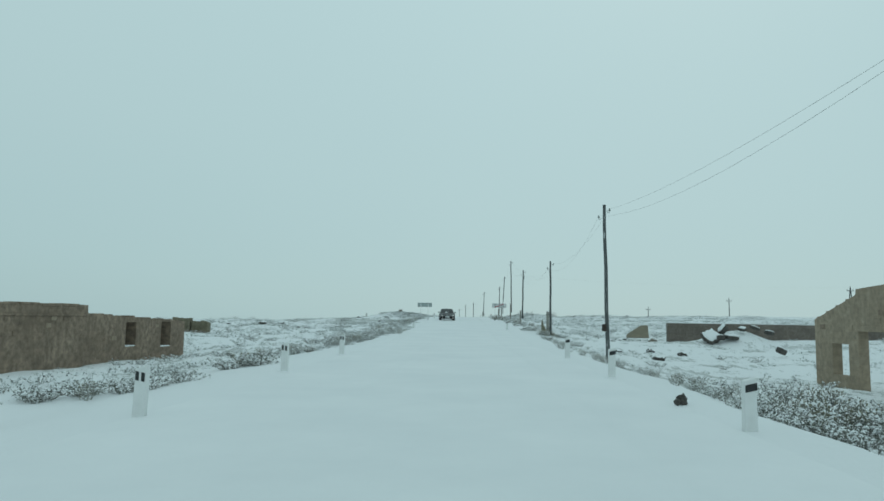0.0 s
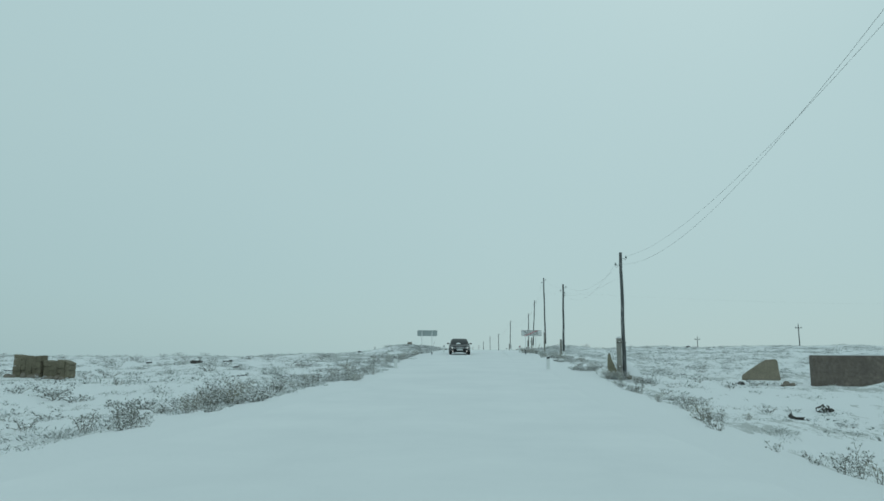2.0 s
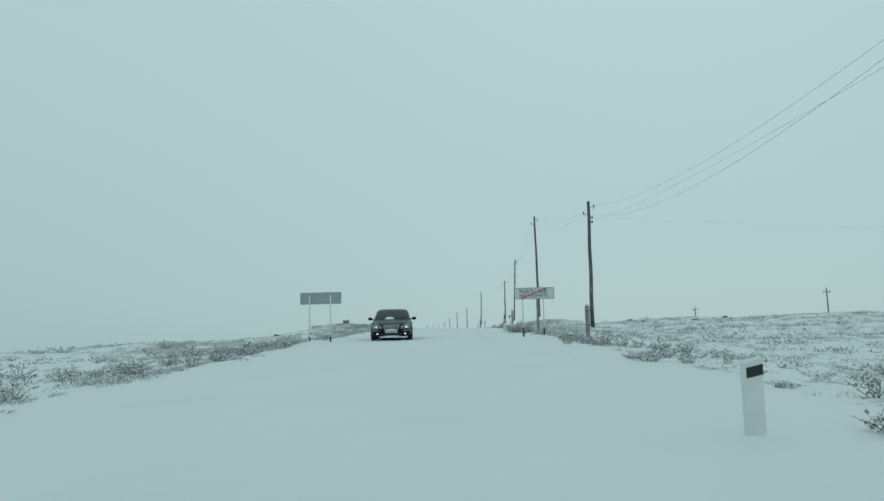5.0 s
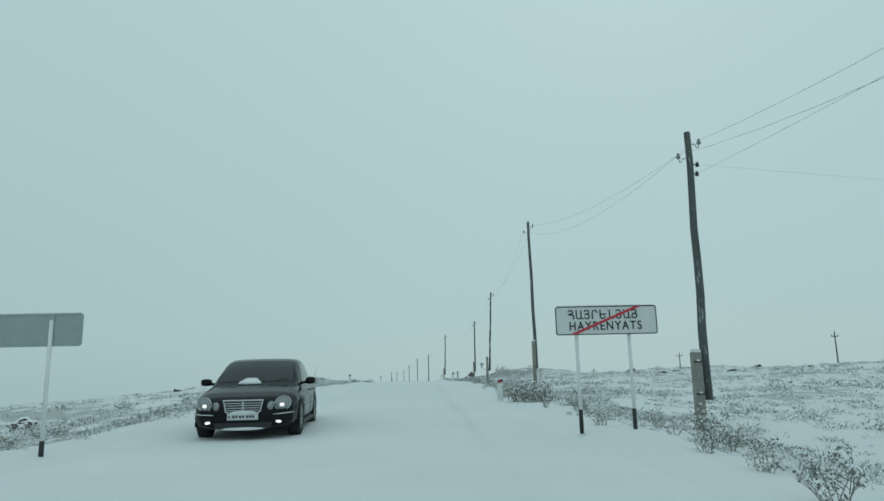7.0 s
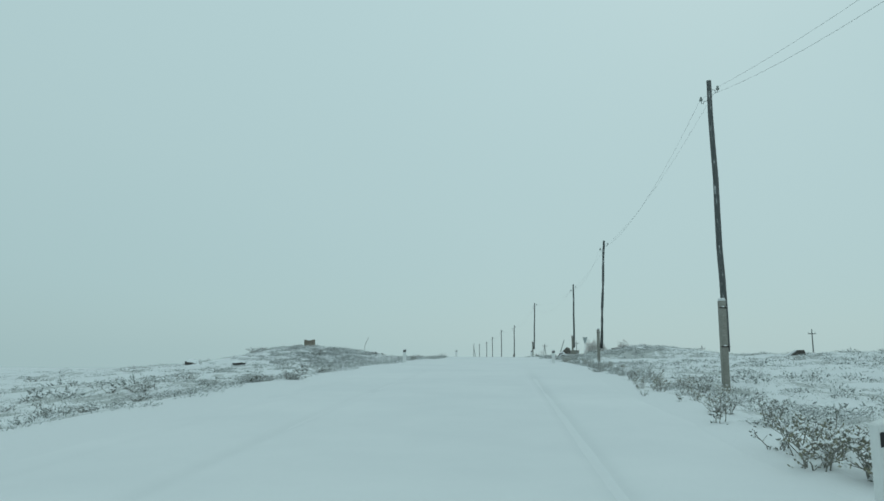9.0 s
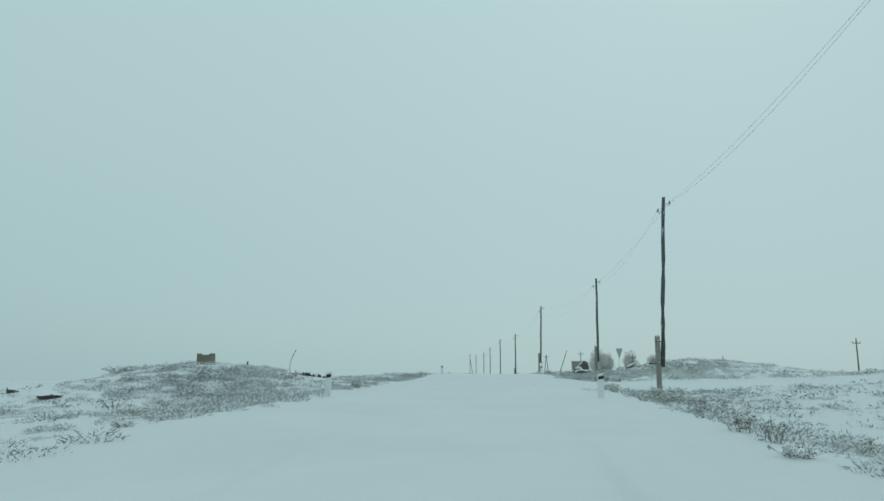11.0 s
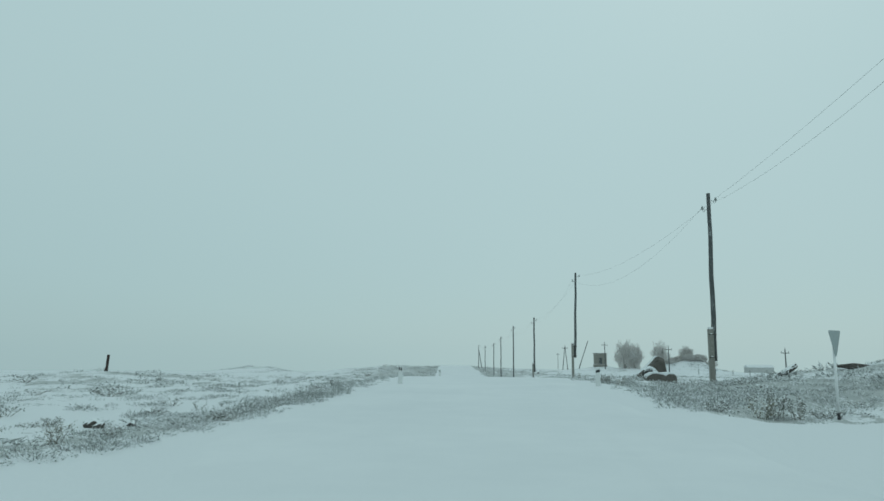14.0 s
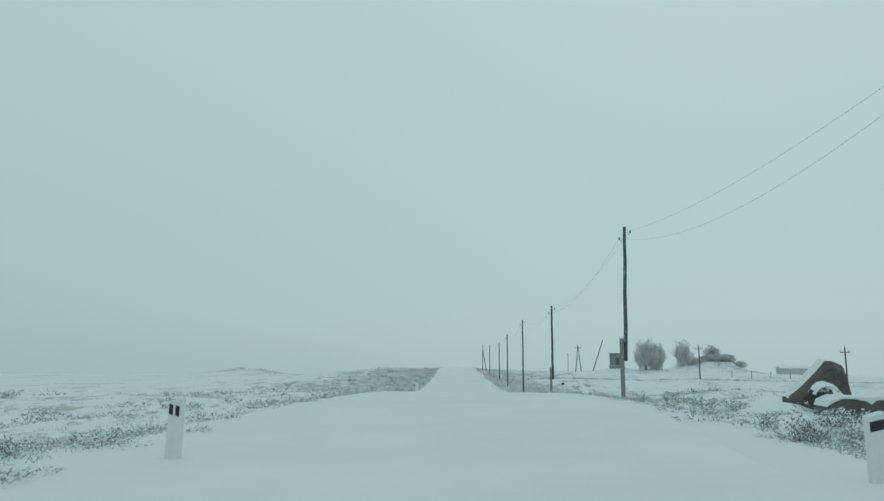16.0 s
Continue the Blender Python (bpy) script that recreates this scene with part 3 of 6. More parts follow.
# ---- road marker posts ----
def marker_post(x, y, kind, tilt=0.0, h=0.76):
    z = land(x, y) - (0.09 if y > 150 and x > 0 else (0.075 if y < 12 else 0.02))
    side = "with two black marks" if kind == "left" else ("with a red reflector" if kind == "red" else "with a slanted black band")
    ob = thing("marker_post", (x, y, z), "white-painted roadside marker post " + side + " in snow", "marker post", "roadside marker posts")
    ob.matrix_basis = pose(x, y, z, 0, tilt, 0)
    w, d = 0.085, 0.055
    b = Build()
    b.add([(-w, -d, -0.2), (w, -d, -0.2), (w, d, -0.2), (-w, d, -0.2), (-w, -d, h - 0.05), (w, -d, h), (w, d, h), (-w, d, h - 0.05)],
          ((0, 3, 2, 1), (4, 5, 6, 7), (0, 1, 5, 4), (1, 2, 6, 5), (2, 3, 7, 6), (3, 0, 4, 7)))
    part("body", b, WHITEPAINT, ob, bevel=0.012)

    def mark(x0, x1, z0, z1, slant, material, label):
        m = Build().add([(x0, -d - 0.006, z0), (x1, -d - 0.006, z0 + slant), (x1, -d - 0.006, z1 + slant), (x0, -d - 0.006, z1),
                         (x0, -d + 0.004, z0), (x1, -d + 0.004, z0 + slant), (x1, -d + 0.004, z1 + slant), (x0, -d + 0.004, z1)],
                        ((0, 1, 2, 3), (7, 6, 5, 4), (0, 4, 5, 1), (1, 5, 6, 2), (2, 6, 7, 3), (3, 7, 4, 0)))
        part("reflective_mark", m, material, ob, label)

    if kind == "left":
        mark(-0.07, -0.022, h - 0.20, h - 0.08, -0.015, BLACKPAINT, "black mark")
        mark(0.012, 0.06, h - 0.215, h - 0.095, -0.015, BLACKPAINT, "black mark")
    else:
        mark(-0.068, 0.084, h - 0.20, h - 0.105, 0.035, BLACKPAINT, "slanted black band")
        if kind == "red":
            mark(-0.035, 0.045, h - 0.185, h - 0.115, 0.02, REDFOIL, "red reflector")
            ob.children[-1].location.y = -0.004
    drift = Build()
    ring = [(0.26 * math.cos(a) * (1 + 0.2 * math.sin(3 * a + y)), 0.22 * math.sin(a), -0.03) for a in np.arange(0, 6.2, 0.52)]
    ring2 = [(p[0] * 0.55, p[1] * 0.5, 0.035) for p in ring]
    n = len(ring)
    drift.add(ring + ring2 + [(0, 0, 0.05)], [(i, (i + 1) % n, n + (i + 1) % n, n + i) for i in range(n)] + [(n + i, n + (i + 1) % n, 2 * n) for i in range(n)])
    part("snow_drift", drift, SNOW, ob, "snow drifted round the foot", True)
    return ob


for x, y, kind, tilt in ((-4.45, 9.31, "left", 1), (-4.48, 16.89, "left", 0), (-4.41, 24.3, "left", 1.5), (-4.45, 58.43, "left", 0), (-4.18, 90.78, "left", 0), (-4.64, 122.88, "right", 2), (-4.18, 155.66, "left", 2),
                         (3.72, 9.14, "right", 0), (3.58, 16.86, "right", 0.5), (3.63, 24.39, "right", -1), (3.56, 58.52, "right", 0), (3.37, 90.89, "red", 0), (3.38, 123.04, "right", 0), (3.42, 154.98, "right", -1),
                         (-6.1, 187, "left", 0), (2.2, 187, "right", 0)):
    marker_post(x, y, kind, tilt)


# ---- village signs ----
def text_mesh(body, size, material, name="lettering", bold=0.0):
    cu = bpy.data.curves.new(name, "FONT")
    cu.body, cu.size, cu.align_x, cu.align_y = body, size, "CENTER", "CENTER"
    cu.space_character = 1.22
    cu.extrude, cu.offset = 0.002, bold
    tmp = bpy.data.objects.new(name, cu)
    scene.collection.objects.link(tmp)
    me = bpy.data.meshes.new_from_object(tmp.evaluated_get(bpy.context.evaluated_depsgraph_get()))
    bpy.data.objects.remove(tmp)
    me.name = name
    me.materials.clear()
    me.materials.append(material)
    return me


def round_rect(w, h, r, n=5):
    pts = []
    for cx, cz, a0 in ((w - r, h - r, 0), (-w + r, h - r, 90), (-w + r, -h + r, 180), (w - r, -h + r, 270)):
        for k in range(n + 1):
            a = radians(a0 + 90 * k / n)
            pts.append((cx + r * math.cos(a), cz + r * math.sin(a)))
    return pts


def slab(outline, y0, y1):
    n = len(outline)
    return Build().add([(x, y0, z) for x, z in outline] + [(x, y1, z) for x, z in outline],
                       [tuple(range(n)), tuple(range(2 * n - 1, n - 1, -1))] + [(i, n + i, n + (i + 1) % n, (i + 1) % n) for i in range(n)])


def frame_ring(outer, inner, y0, y1):
    n = len(outer)
    b = Build()
    b.add([(x, y0, z) for x, z in outer] + [(x, y0, z) for x, z in inner] + [(x, y1, z) for x, z in outer] + [(x, y1, z) for x, z in inner],
          [(i, (i + 1) % n, n + (i + 1) % n, n + i) for i in range(n)] + [(2 * n + i, 3 * n + i, 3 * n + (i + 1) % n, 2 * n + (i + 1) % n) for i in range(n)]
          + [(i, 2 * n + i, 2 * n + (i + 1) % n, (i + 1) % n) for i in range(n)] + [(n + i, n + (i + 1) % n, 3 * n + (i + 1) % n, 3 * n + i) for i in range(n)])
    return b


W2, H2 = 0.83, 0.232
HOOK = ((0, 0.86), (0.12, 0.98), (0.36, 1.0), (0.52, 0.9), (0.53, 0.74), (0.42, 0.6), (0.22, 0.54), (0.06, 0.54))
STROKES = {
    "ho": (((0, 0.88), (0.12, 0.98), (0.34, 1.0), (0.50, 0.92), (0.52, 0.78), (0.40, 0.64), (0.0, 0.52)), ((0.02, 0.51), (0.40, 0.51), (0.56, 0.44), (0.61, 0.30), (0.61, 0.0))),
    "ayb": (((0, 1), (0, 0.26), (0.10, 0.06), (0.28, 0.0), (0.46, 0.06), (0.56, 0.26), (0.56, 1)), ((0.55, 0.20), (0.62, 0.05), (0.80, 0.0))),
    "yi": (HOOK, ((0.36, 0.55), (0.54, 0.46), (0.60, 0.28), (0.50, 0.07), (0.28, 0.0), (0.08, 0.06), (0.0, 0.24))),
    "re": (((0, 0), (0, 0.72), (0.10, 0.93), (0.30, 1.0), (0.50, 0.93), (0.58, 0.72)),),
    "yech": (((0, 1), (0, 0.26), (0.10, 0.06), (0.28, 0.0), (0.46, 0.06), (0.54, 0.24)), ((0.0, 0.52), (0.66, 0.52))),
    "nu": (((0, 1), (0.18, 1.0), (0.18, 0.26), (0.26, 0.06), (0.40, 0.0)), ((0.20, 0.22), (0.34, 0.04), (0.66, 0.02))),
    "tso": (HOOK, ((0.30, 0.55), (0.53, 0.46), (0.60, 0.28), (0.50, 0.07), (0.28, 0.0), (0.08, 0.07), (0.0, 0.28), (0.10, 0.46), (0.32, 0.56))),
}


def stroke_word(letters, high, pitch, thick):
    """Upper-case letters drawn as ribbons of even width, centred on the origin."""
    b = Build()
    start = -pitch * len(letters) / 2
    layer = 0
    for i, letter in enumerate(letters):
        for line in STROKES[letter]:
            pts = [Vector((start + i * pitch + px * high, (pz - 0.5) * high)) for px, pz in line]
            layer += 1
            y0 = -0.003 - 0.0006 * (layer % 3)
            n = len(pts)
            left, right = [], []
            for k, p in enumerate(pts):
                d = (pts[min(k + 1, n - 1)] - pts[max(k - 1, 0)]).normalized() * thick / 2
                end = d if k == n - 1 else (-d if k == 0 else d * 0)
                left.append((p.x + end.x * 0.6 - d.y, p.y + end.y * 0.6 + d.x))
                right.append((p.x + end.x * 0.6 + d.y, p.y + end.y * 0.6 - d.x))
            for k in range(n - 1):
                q = (left[k], left[k + 1], right[k + 1], right[k])
                b.add([(u, y0, v) for u, v in q] + [(u, 0.001, v) for u, v in q], ((0, 1, 2, 3), (7, 6, 5, 4), (0, 4, 5, 1), (2, 6, 7, 3)))
    return b


def moved(b, dx, dz):
    return [(px + dx, py, pz + dz) for px, py, pz in b.v], b.f


def village_sign(x, y, z_mid, post_x, label, seen_back):
    base = land(x, y) + (0.05 if seen_back else 0.18)
    ob = thing("village_sign", (x, y, base), label, "road sign", "village signs", 180 if seen_back else 0)
    h = z_mid - base

    def up(b):
        b.v = [(px, py, pz + h) for px, py, pz in b.v]
        return b

    panel = part("panel", up(slab(round_rect(W2, H2, 0.04), 0.0, 0.025)), SIGNBACK if seen_back else SIGNWHITE, ob, "grey metal back" if seen_back else "white sign face")
    if seen_back:
        part("face", up(slab(round_rect(W2 - 0.005, H2 - 0.005, 0.04), -0.004, 0.0)), SIGNWHITE, panel)
        for px in post_x:
            part("stiffener", up(Build().box((px - 0.03, 0.025, -H2 + 0.01), (px + 0.03, 0.05, H2 - 0.01))), SIGNBACK, panel, bevel=0.004)
        part("rim", up(frame_ring(round_rect(W2 + 0.006, H2 + 0.006, 0.045), round_rect(W2 - 0.02, H2 - 0.02, 0.03), 0.02, 0.034)), SIGNBACK, panel)
    else:
        part("border", up(frame_ring(round_rect(W2, H2, 0.045), round_rect(W2 - 0.015, H2 - 0.015, 0.034), -0.006, 0.0)), BLACKPAINT, panel, "black border")
        part("lettering", up(Build().add(*moved(stroke_word(("ho", "ayb", "yi", "re", "yech", "nu", "yi", "ayb", "tso"), 0.136, 0.130, 0.022), -0.03, 0.095))), BLACKPAINT, panel, "black lettering")
        t = part("lettering", text_mesh("HAYRENYATS", 0.195, BLACKPAINT, bold=0.003), BLACKPAINT, panel, "black lettering")
        width = max(v.co.x for v in t.data.vertices) - min(v.co.x for v in t.data.vertices)
        t.matrix_basis = Matrix.Translation((-0.02, -0.004, h - 0.095)) @ Matrix.Rotation(radians(90), 4, "X") @ Matrix.Diagonal((1.18 / width, 1, 1, 1))
        strip = Build().add([(-0.61, -0.008, -H2 + 0.01), (-0.50, -0.008, -H2 + 0.01), (0.59, -0.008, H2 - 0.01), (0.48, -0.008, H2 - 0.01),
                             (-0.61, -0.003, -H2 + 0.01), (-0.50, -0.003, -H2 + 0.01), (0.59, -0.003, H2 - 0.01), (0.48, -0.003, H2 - 0.01)],
                            ((0, 1, 2, 3), (7, 6, 5, 4), (0, 4, 5, 1), (1, 5, 6, 2), (2, 6, 7, 3), (3, 7, 4, 0)))
        part("end_stripe", up(strip), REDFOIL, panel, "red diagonal stripe")
    for px in post_x:
        y0 = 0.045 if seen_back else 0.055
        post = part("post", Build().tube([(px, y0, 0.05), (px, y0, h + H2 * 0.6)], 0.03, 10), METALPOST, ob, "pale painted post", True)
        part("post_foot", Build().tube([(px, y0, -0.25), (px, y0, 0.07 if seen_back else 0.12)], 0.034, 10), BLACKPAINT, post, "black-painted foot", True)
    part("snow_line", up(Build().tube([(-W2 + 0.04, 0.012, H2 + 0.003), (0, 0.012, H2 + 0.008), (W2 - 0.04, 0.012, H2 + 0.003)], 0.012, 6)), SNOW, panel, "thin line of snow")
    return ob


village_sign(3.95, 80.35, 2.91, (-0.49, 0.37), "white end-of-village sign with black lettering and a red stripe", False)
village_sign(-4.78, 79.4, 2.855, (0.45, -0.4), "village road sign seen from its grey metal back on two posts", True)

# the give-way sign at the junction, seen from behind
gw_z = land(7.7, 145.2)
gw = thing("give_way_sign", (7.6, 145.2, gw_z - 0.18), "give-way sign seen from its grey back on a white post", "road sign", "", 47)
part("panel", slab([(-0.32, 2.16), (0.32, 2.16), (0.34, 2.12), (0.03, 1.58), (-0.03, 1.58), (-0.34, 2.12)], -0.01, 0.0), SIGNBACK, gw)
gw_post = part("post", Build().tube([(0, 0.03, 0.3), (0, 0.03, 2.1)], 0.03, 10), METALPOST, gw, "white post", True)
part("post_foot", Build().tube([(0, 0.03, -0.2), (0, 0.03, 0.32)], 0.034, 10), BLACKPAINT, gw_post, "black-painted foot", True)


# ---- ruins ----
def wall_run(holes, u0, u1, top, base, thick, steps=()):
    """A wall along u with openings (u0, u1, z0, z1), cut into upright strips. Returns boxes (u0, u1, z0a, z0b, z1a, z1b)."""
    cuts = sorted({u0, u1, *[k for hole in holes for k in hole[:2]], *np.arange(u0, u1, 0.9), *steps})
    out = []
    for a, b in zip(cuts, cuts[1:]):
        if b - a < 0.02:
            continue
        m = (a + b) / 2
        hole = next((k for k in holes if k[0] <= m <= k[1]), None)
        if hole:
            if hole[2] > base + 0.05:
                out.append((a, b, base, hole[2], hole[2]))
            out.append((a, b, hole[3], top(a), top(b)))
        else:
            out.append((a, b, base, top(a), top(b)))
    return out


def add_strip(b, x0, x1, s):
    ya, yb, z0, za, zb = s
    b.add([(x0, ya, z0), (x1, ya, z0), (x1, yb, z0), (x0, yb, z0), (x0, ya, za), (x1, ya, za), (x1, yb, zb), (x0, yb, zb)],
          ((0, 3, 2, 1), (4, 5, 6, 7), (0, 1, 5, 4), (1, 2, 6, 5), (2, 3, 7, 6), (3, 0, 4, 7)))


def ragged(z, k, amp=0.06):
    return lambda y: z(y) + amp * noise.noise((y * 1.7, k, 0.3)) + amp * 0.6 * noise.noise((y * 5.1, k, 4.3))


# low ruin west of the road
ruin = thing("ruined_building", (-12.8, 20, -0.5), "roofless low stone building with two empty window holes, brown tuff walls", "building")
face = Build()
low_top = ragged(lambda y: np.interp(y, (0, 22.63, 22.67, 30.65), (1.58, 1.57, 1.29, 0.99)), 1.0, 0.03)
for s in wall_run(((25.3, 26.1, 0.06, 0.98), (28.28, 29.22, -0.06, 0.985)), 6.0, 30.65, low_top, -1.4, 0.5, (22.63, 22.67)):
    add_strip(face, -0.45, 0.0, (s[0] - 20, s[1] - 20, s[2] + 0.5, s[3] + 0.5, s[4] + 0.5))
part("front_wall", face.mesh("front_wall", TUFF, weld=True), TUFF, ruin, "stained brown stone wall")
back = Build()
for s in wall_run((), 6.0, 30.65, ragged(lambda y: 0.85, 2.0), -1.2, 0.5):
    add_strip(back, -5.4, -5.0, (s[0] - 20, s[1] - 20, s[2] + 0.5, s[3] + 0.5, s[4] + 0.5))
part("back_wall", back.mesh("back_wall", TUFF, weld=True), TUFF, ruin)
for y0 in (-14, 2.2, 10.2):
    part("cross_wall", Build().box((-5.0, y0, -0.9), (-0.45, y0 + 0.44, 1.42)), TUFF, ruin, bevel=0.03)
# slabs added out of sight below the wall tops, to darken the window holes
roof = Build().box((-5.2, -13.9, 1.55), (-0.47, 2.3, 1.70)).box((-5.2, 2.3, 1.22), (-0.46, 10.2, 1.34))
part("roof_slab", roof, CONCRETE, ruin, "added flat slab that keeps the window holes dark")
for y0, z0, w0 in ((5.3, 0.56, 0.76), (8.28, 0.44, 0.9)):
    part("snow_sill", Build().box((-0.42, y0 + 0.02, z0 - 0.01), (0.01, y0 + w0, z0 + 0.04)), SNOW, ruin, "snow lying on the sill", bevel=0.015)
for k in range(14):
    y0 = -12.5 + 1.05 * k
    part("coping_stone", Build().box((-0.5, y0, 1.98 + 0.02 * (k % 3)), (0.02, y0 + 0.95, 2.08 + 0.02 * (k % 2))), TUFF, ruin, bevel=0.02)
part("string_course", Build().box((0.0, -14.0, 1.70), (0.035, 2.6, 1.76)), TUFF, ruin, "thin projecting ledge", bevel=0.008)
r5 = random.Random(5)
for k in range(30):
    y0, z0 = r5.uniform(-4.5, 9.6), r5.choice((1.56, 1.34, 1.12))
    if y0 > 2.2:
        z0 -= 0.3
    if 4.85 < y0 < 6.15 or 7.8 < y0 < 9.3:
        continue
    part("facing_stone", Build().box((-0.05, y0, z0), (0.012 + 0.015 * r5.random(), y0 + r5.uniform(0.2, 0.42), z0 + r5.uniform(0.1, 0.17))), r5.choice((TUFF, TUFF, TUFF_PALE)), ruin, bevel=0.008)
for k in range(9):
    y0 = 3.2 + 0.82 * k + r5.uniform(-0.2, 0.2)
    z0 = float(np.interp(y0 + 20, (22.67, 30.65), (1.29, 0.99))) + 0.5
    part("loose_stone", Build().box((-0.42, y0, z0 - 0.04), (-0.03, y0 + r5.uniform(0.15, 0.4), z0 + r5.uniform(0.01, 0.055))), TUFF, ruin, bevel=0.012)
# gabled ruin east of the road
gable = thing("gabled_ruin", (16.2, 25, -1.6), "roofless gabled building of pale brown blocks with gaping openings", "building")
gw_b = Build()
rise = ragged(lambda y: np.interp(y, (17, 21.5, 25, 28.78, 28.82, 32.2), (0.9, 2.6, 3.0, 2.79, 2.56, 1.53)), 8.0, 0.035)
for s in wall_run(((29.47, 30.75, -0.86, 0.49), (25.2, 28.74, -1.7, 1.04), (20.5, 22.0, -0.8, 0.6)), 17.0, 32.2, rise, -2.3, 0.4, (28.78, 28.82)):
    add_strip(gw_b, 0.0, 0.42, (s[0] - 25, s[1] - 25, s[2] + 1.6, s[3] + 1.6, s[4] + 1.6))
part("gable_wall", gw_b.mesh("gable_wall", TUFF_PALE, weld=True), TUFF_PALE, gable, "cracked pale block gable")
for y0, x1 in ((-8.0, 4.5), (6.78, 0.75)):
    part("side_wall", Build().box((0.42, y0, -0.7), (x1, y0 + 0.4, 2.4)), TUFF_PALE, gable, bevel=0.03)
for k in range(8):
    y0 = 3.95 + 0.40 * k
    z0 = float(np.interp(y0 + 25.15, (28.82, 32.2), (2.56, 1.53))) + 1.6
    part("coping_stone", Build().box((0.03, y0, z0 - 0.12), (0.40, y0 + 0.30, z0 + 0.05 * (k % 2))), TUFF_PALE, gable, bevel=0.02)
for k in range(16):
    y0, z0 = r5.uniform(-7, 6.6), r5.choice((0.5, 1.3, 2.7, 3.0, 3.3))
    if not (-0.4 < y0 < 4.0 and z0 < 2.7) and not (3.9 < y0 < 6.1 and z0 < 2.3) and z0 < float(np.interp(y0 + 25, (17, 21.5, 25, 28.8, 32.2), (0.9, 2.6, 3.0, 2.7, 1.5))) + 1.2:
        part("facing_stone", Build().box((-0.02, y0, z0), (0.05, y0 + 0.46, z0 + 0.22)), r5.choice((TUFF, TUFF_PALE)), gable, bevel=0.01)
part("lintel", Build().box((-0.015, -0.1, 2.645), (0.40, 3.98, 2.86)), TUFF_PALE, gable, "concrete lintel", bevel=0.02)

# field wall with tumbled slabs
fwall = thing("field_wall", (17.65, 60.2, -0.6), "long low brown stone wall along a snowy yard", "wall")
fw = Build()
ftop = ragged(lambda u: 1.81, 12.0, 0.03)
for s in wall_run((), 0, 20, ftop, -0.4, 0.4):
    a, b2, z0, za, zb = s
    fw.add([(a, 0, z0), (b2, 0, z0), (b2, 0.4, z0), (a, 0.4, z0), (a, 0, za), (b2, 0, zb), (b2, 0.4, zb), (a, 0.4, za)],
           ((0, 3, 2, 1), (4, 5, 6, 7), (0, 1, 5, 4), (1, 2, 6, 5), (2, 3, 7, 6), (3, 0, 4, 7)))
part("masonry", fw.mesh("masonry", FIELDSTONE, weld=True), FIELDSTONE, fwall)
part("snow_cap", Build().box((0.05, 0.03, 1.80), (19.8, 0.37, 1.845)), SNOW, fwall, bevel=0.02)

# ---- rocks ----
def rock_mesh(name, material, dims, seed, jag=0.25, flat=0.0, peak=0.0):
    bm = bmesh.new()
    bmesh.ops.create_icosphere(bm, subdivisions=3, radius=1.0)
    rnd = random.Random(seed)
    cuts = []
    for _ in range(9):
        d = Vector((rnd.uniform(-1, 1), rnd.uniform(-1, 1), rnd.uniform(-0.4, 1))).normalized()
        cuts.append((d, rnd.uniform(0.55, 0.85)))
    for v in bm.verts:
        for d, k in cuts:
            e = v.co.dot(d) - k
            if e > 0:
                v.co -= d * e * 0.9
        v.co *= 1 + jag * 0.5 * noise.noise(v.co * 1.7 + Vector((seed, 0, 0))) + jag * 0.2 * noise.noise(v.co * 5 + Vector((0, seed, 0)))
        if peak:
            k = max(0.0, v.co.z)
            v.co.x *= 1 - peak * k
            v.co.y *= 1 - peak * 0.6 * k
            v.co.x += 0.3 * k
        v.co = Vector((v.co.x * dims[0], v.co.y * dims[1], v.co.z * dims[2]))
    me = bpy.data.meshes.new(name)
    bm.to_mesh(me)
    bm.free()
    me.materials.append(material)
    return me


def rock(name, x, y, dims, material, seed, label, turn=0, jag=0.25, peak=0.0, sink=0.25, tilt=0.0, group=""):
    ob = new(name, rock_mesh(name, material, dims, seed, jag, 0, peak))
    ob.matrix_basis = pose(x, y, land(x, y) + dims[2] * (1 - 2 * sink), tilt, 0, turn)
    return tagged(ob, label, "rock", group)


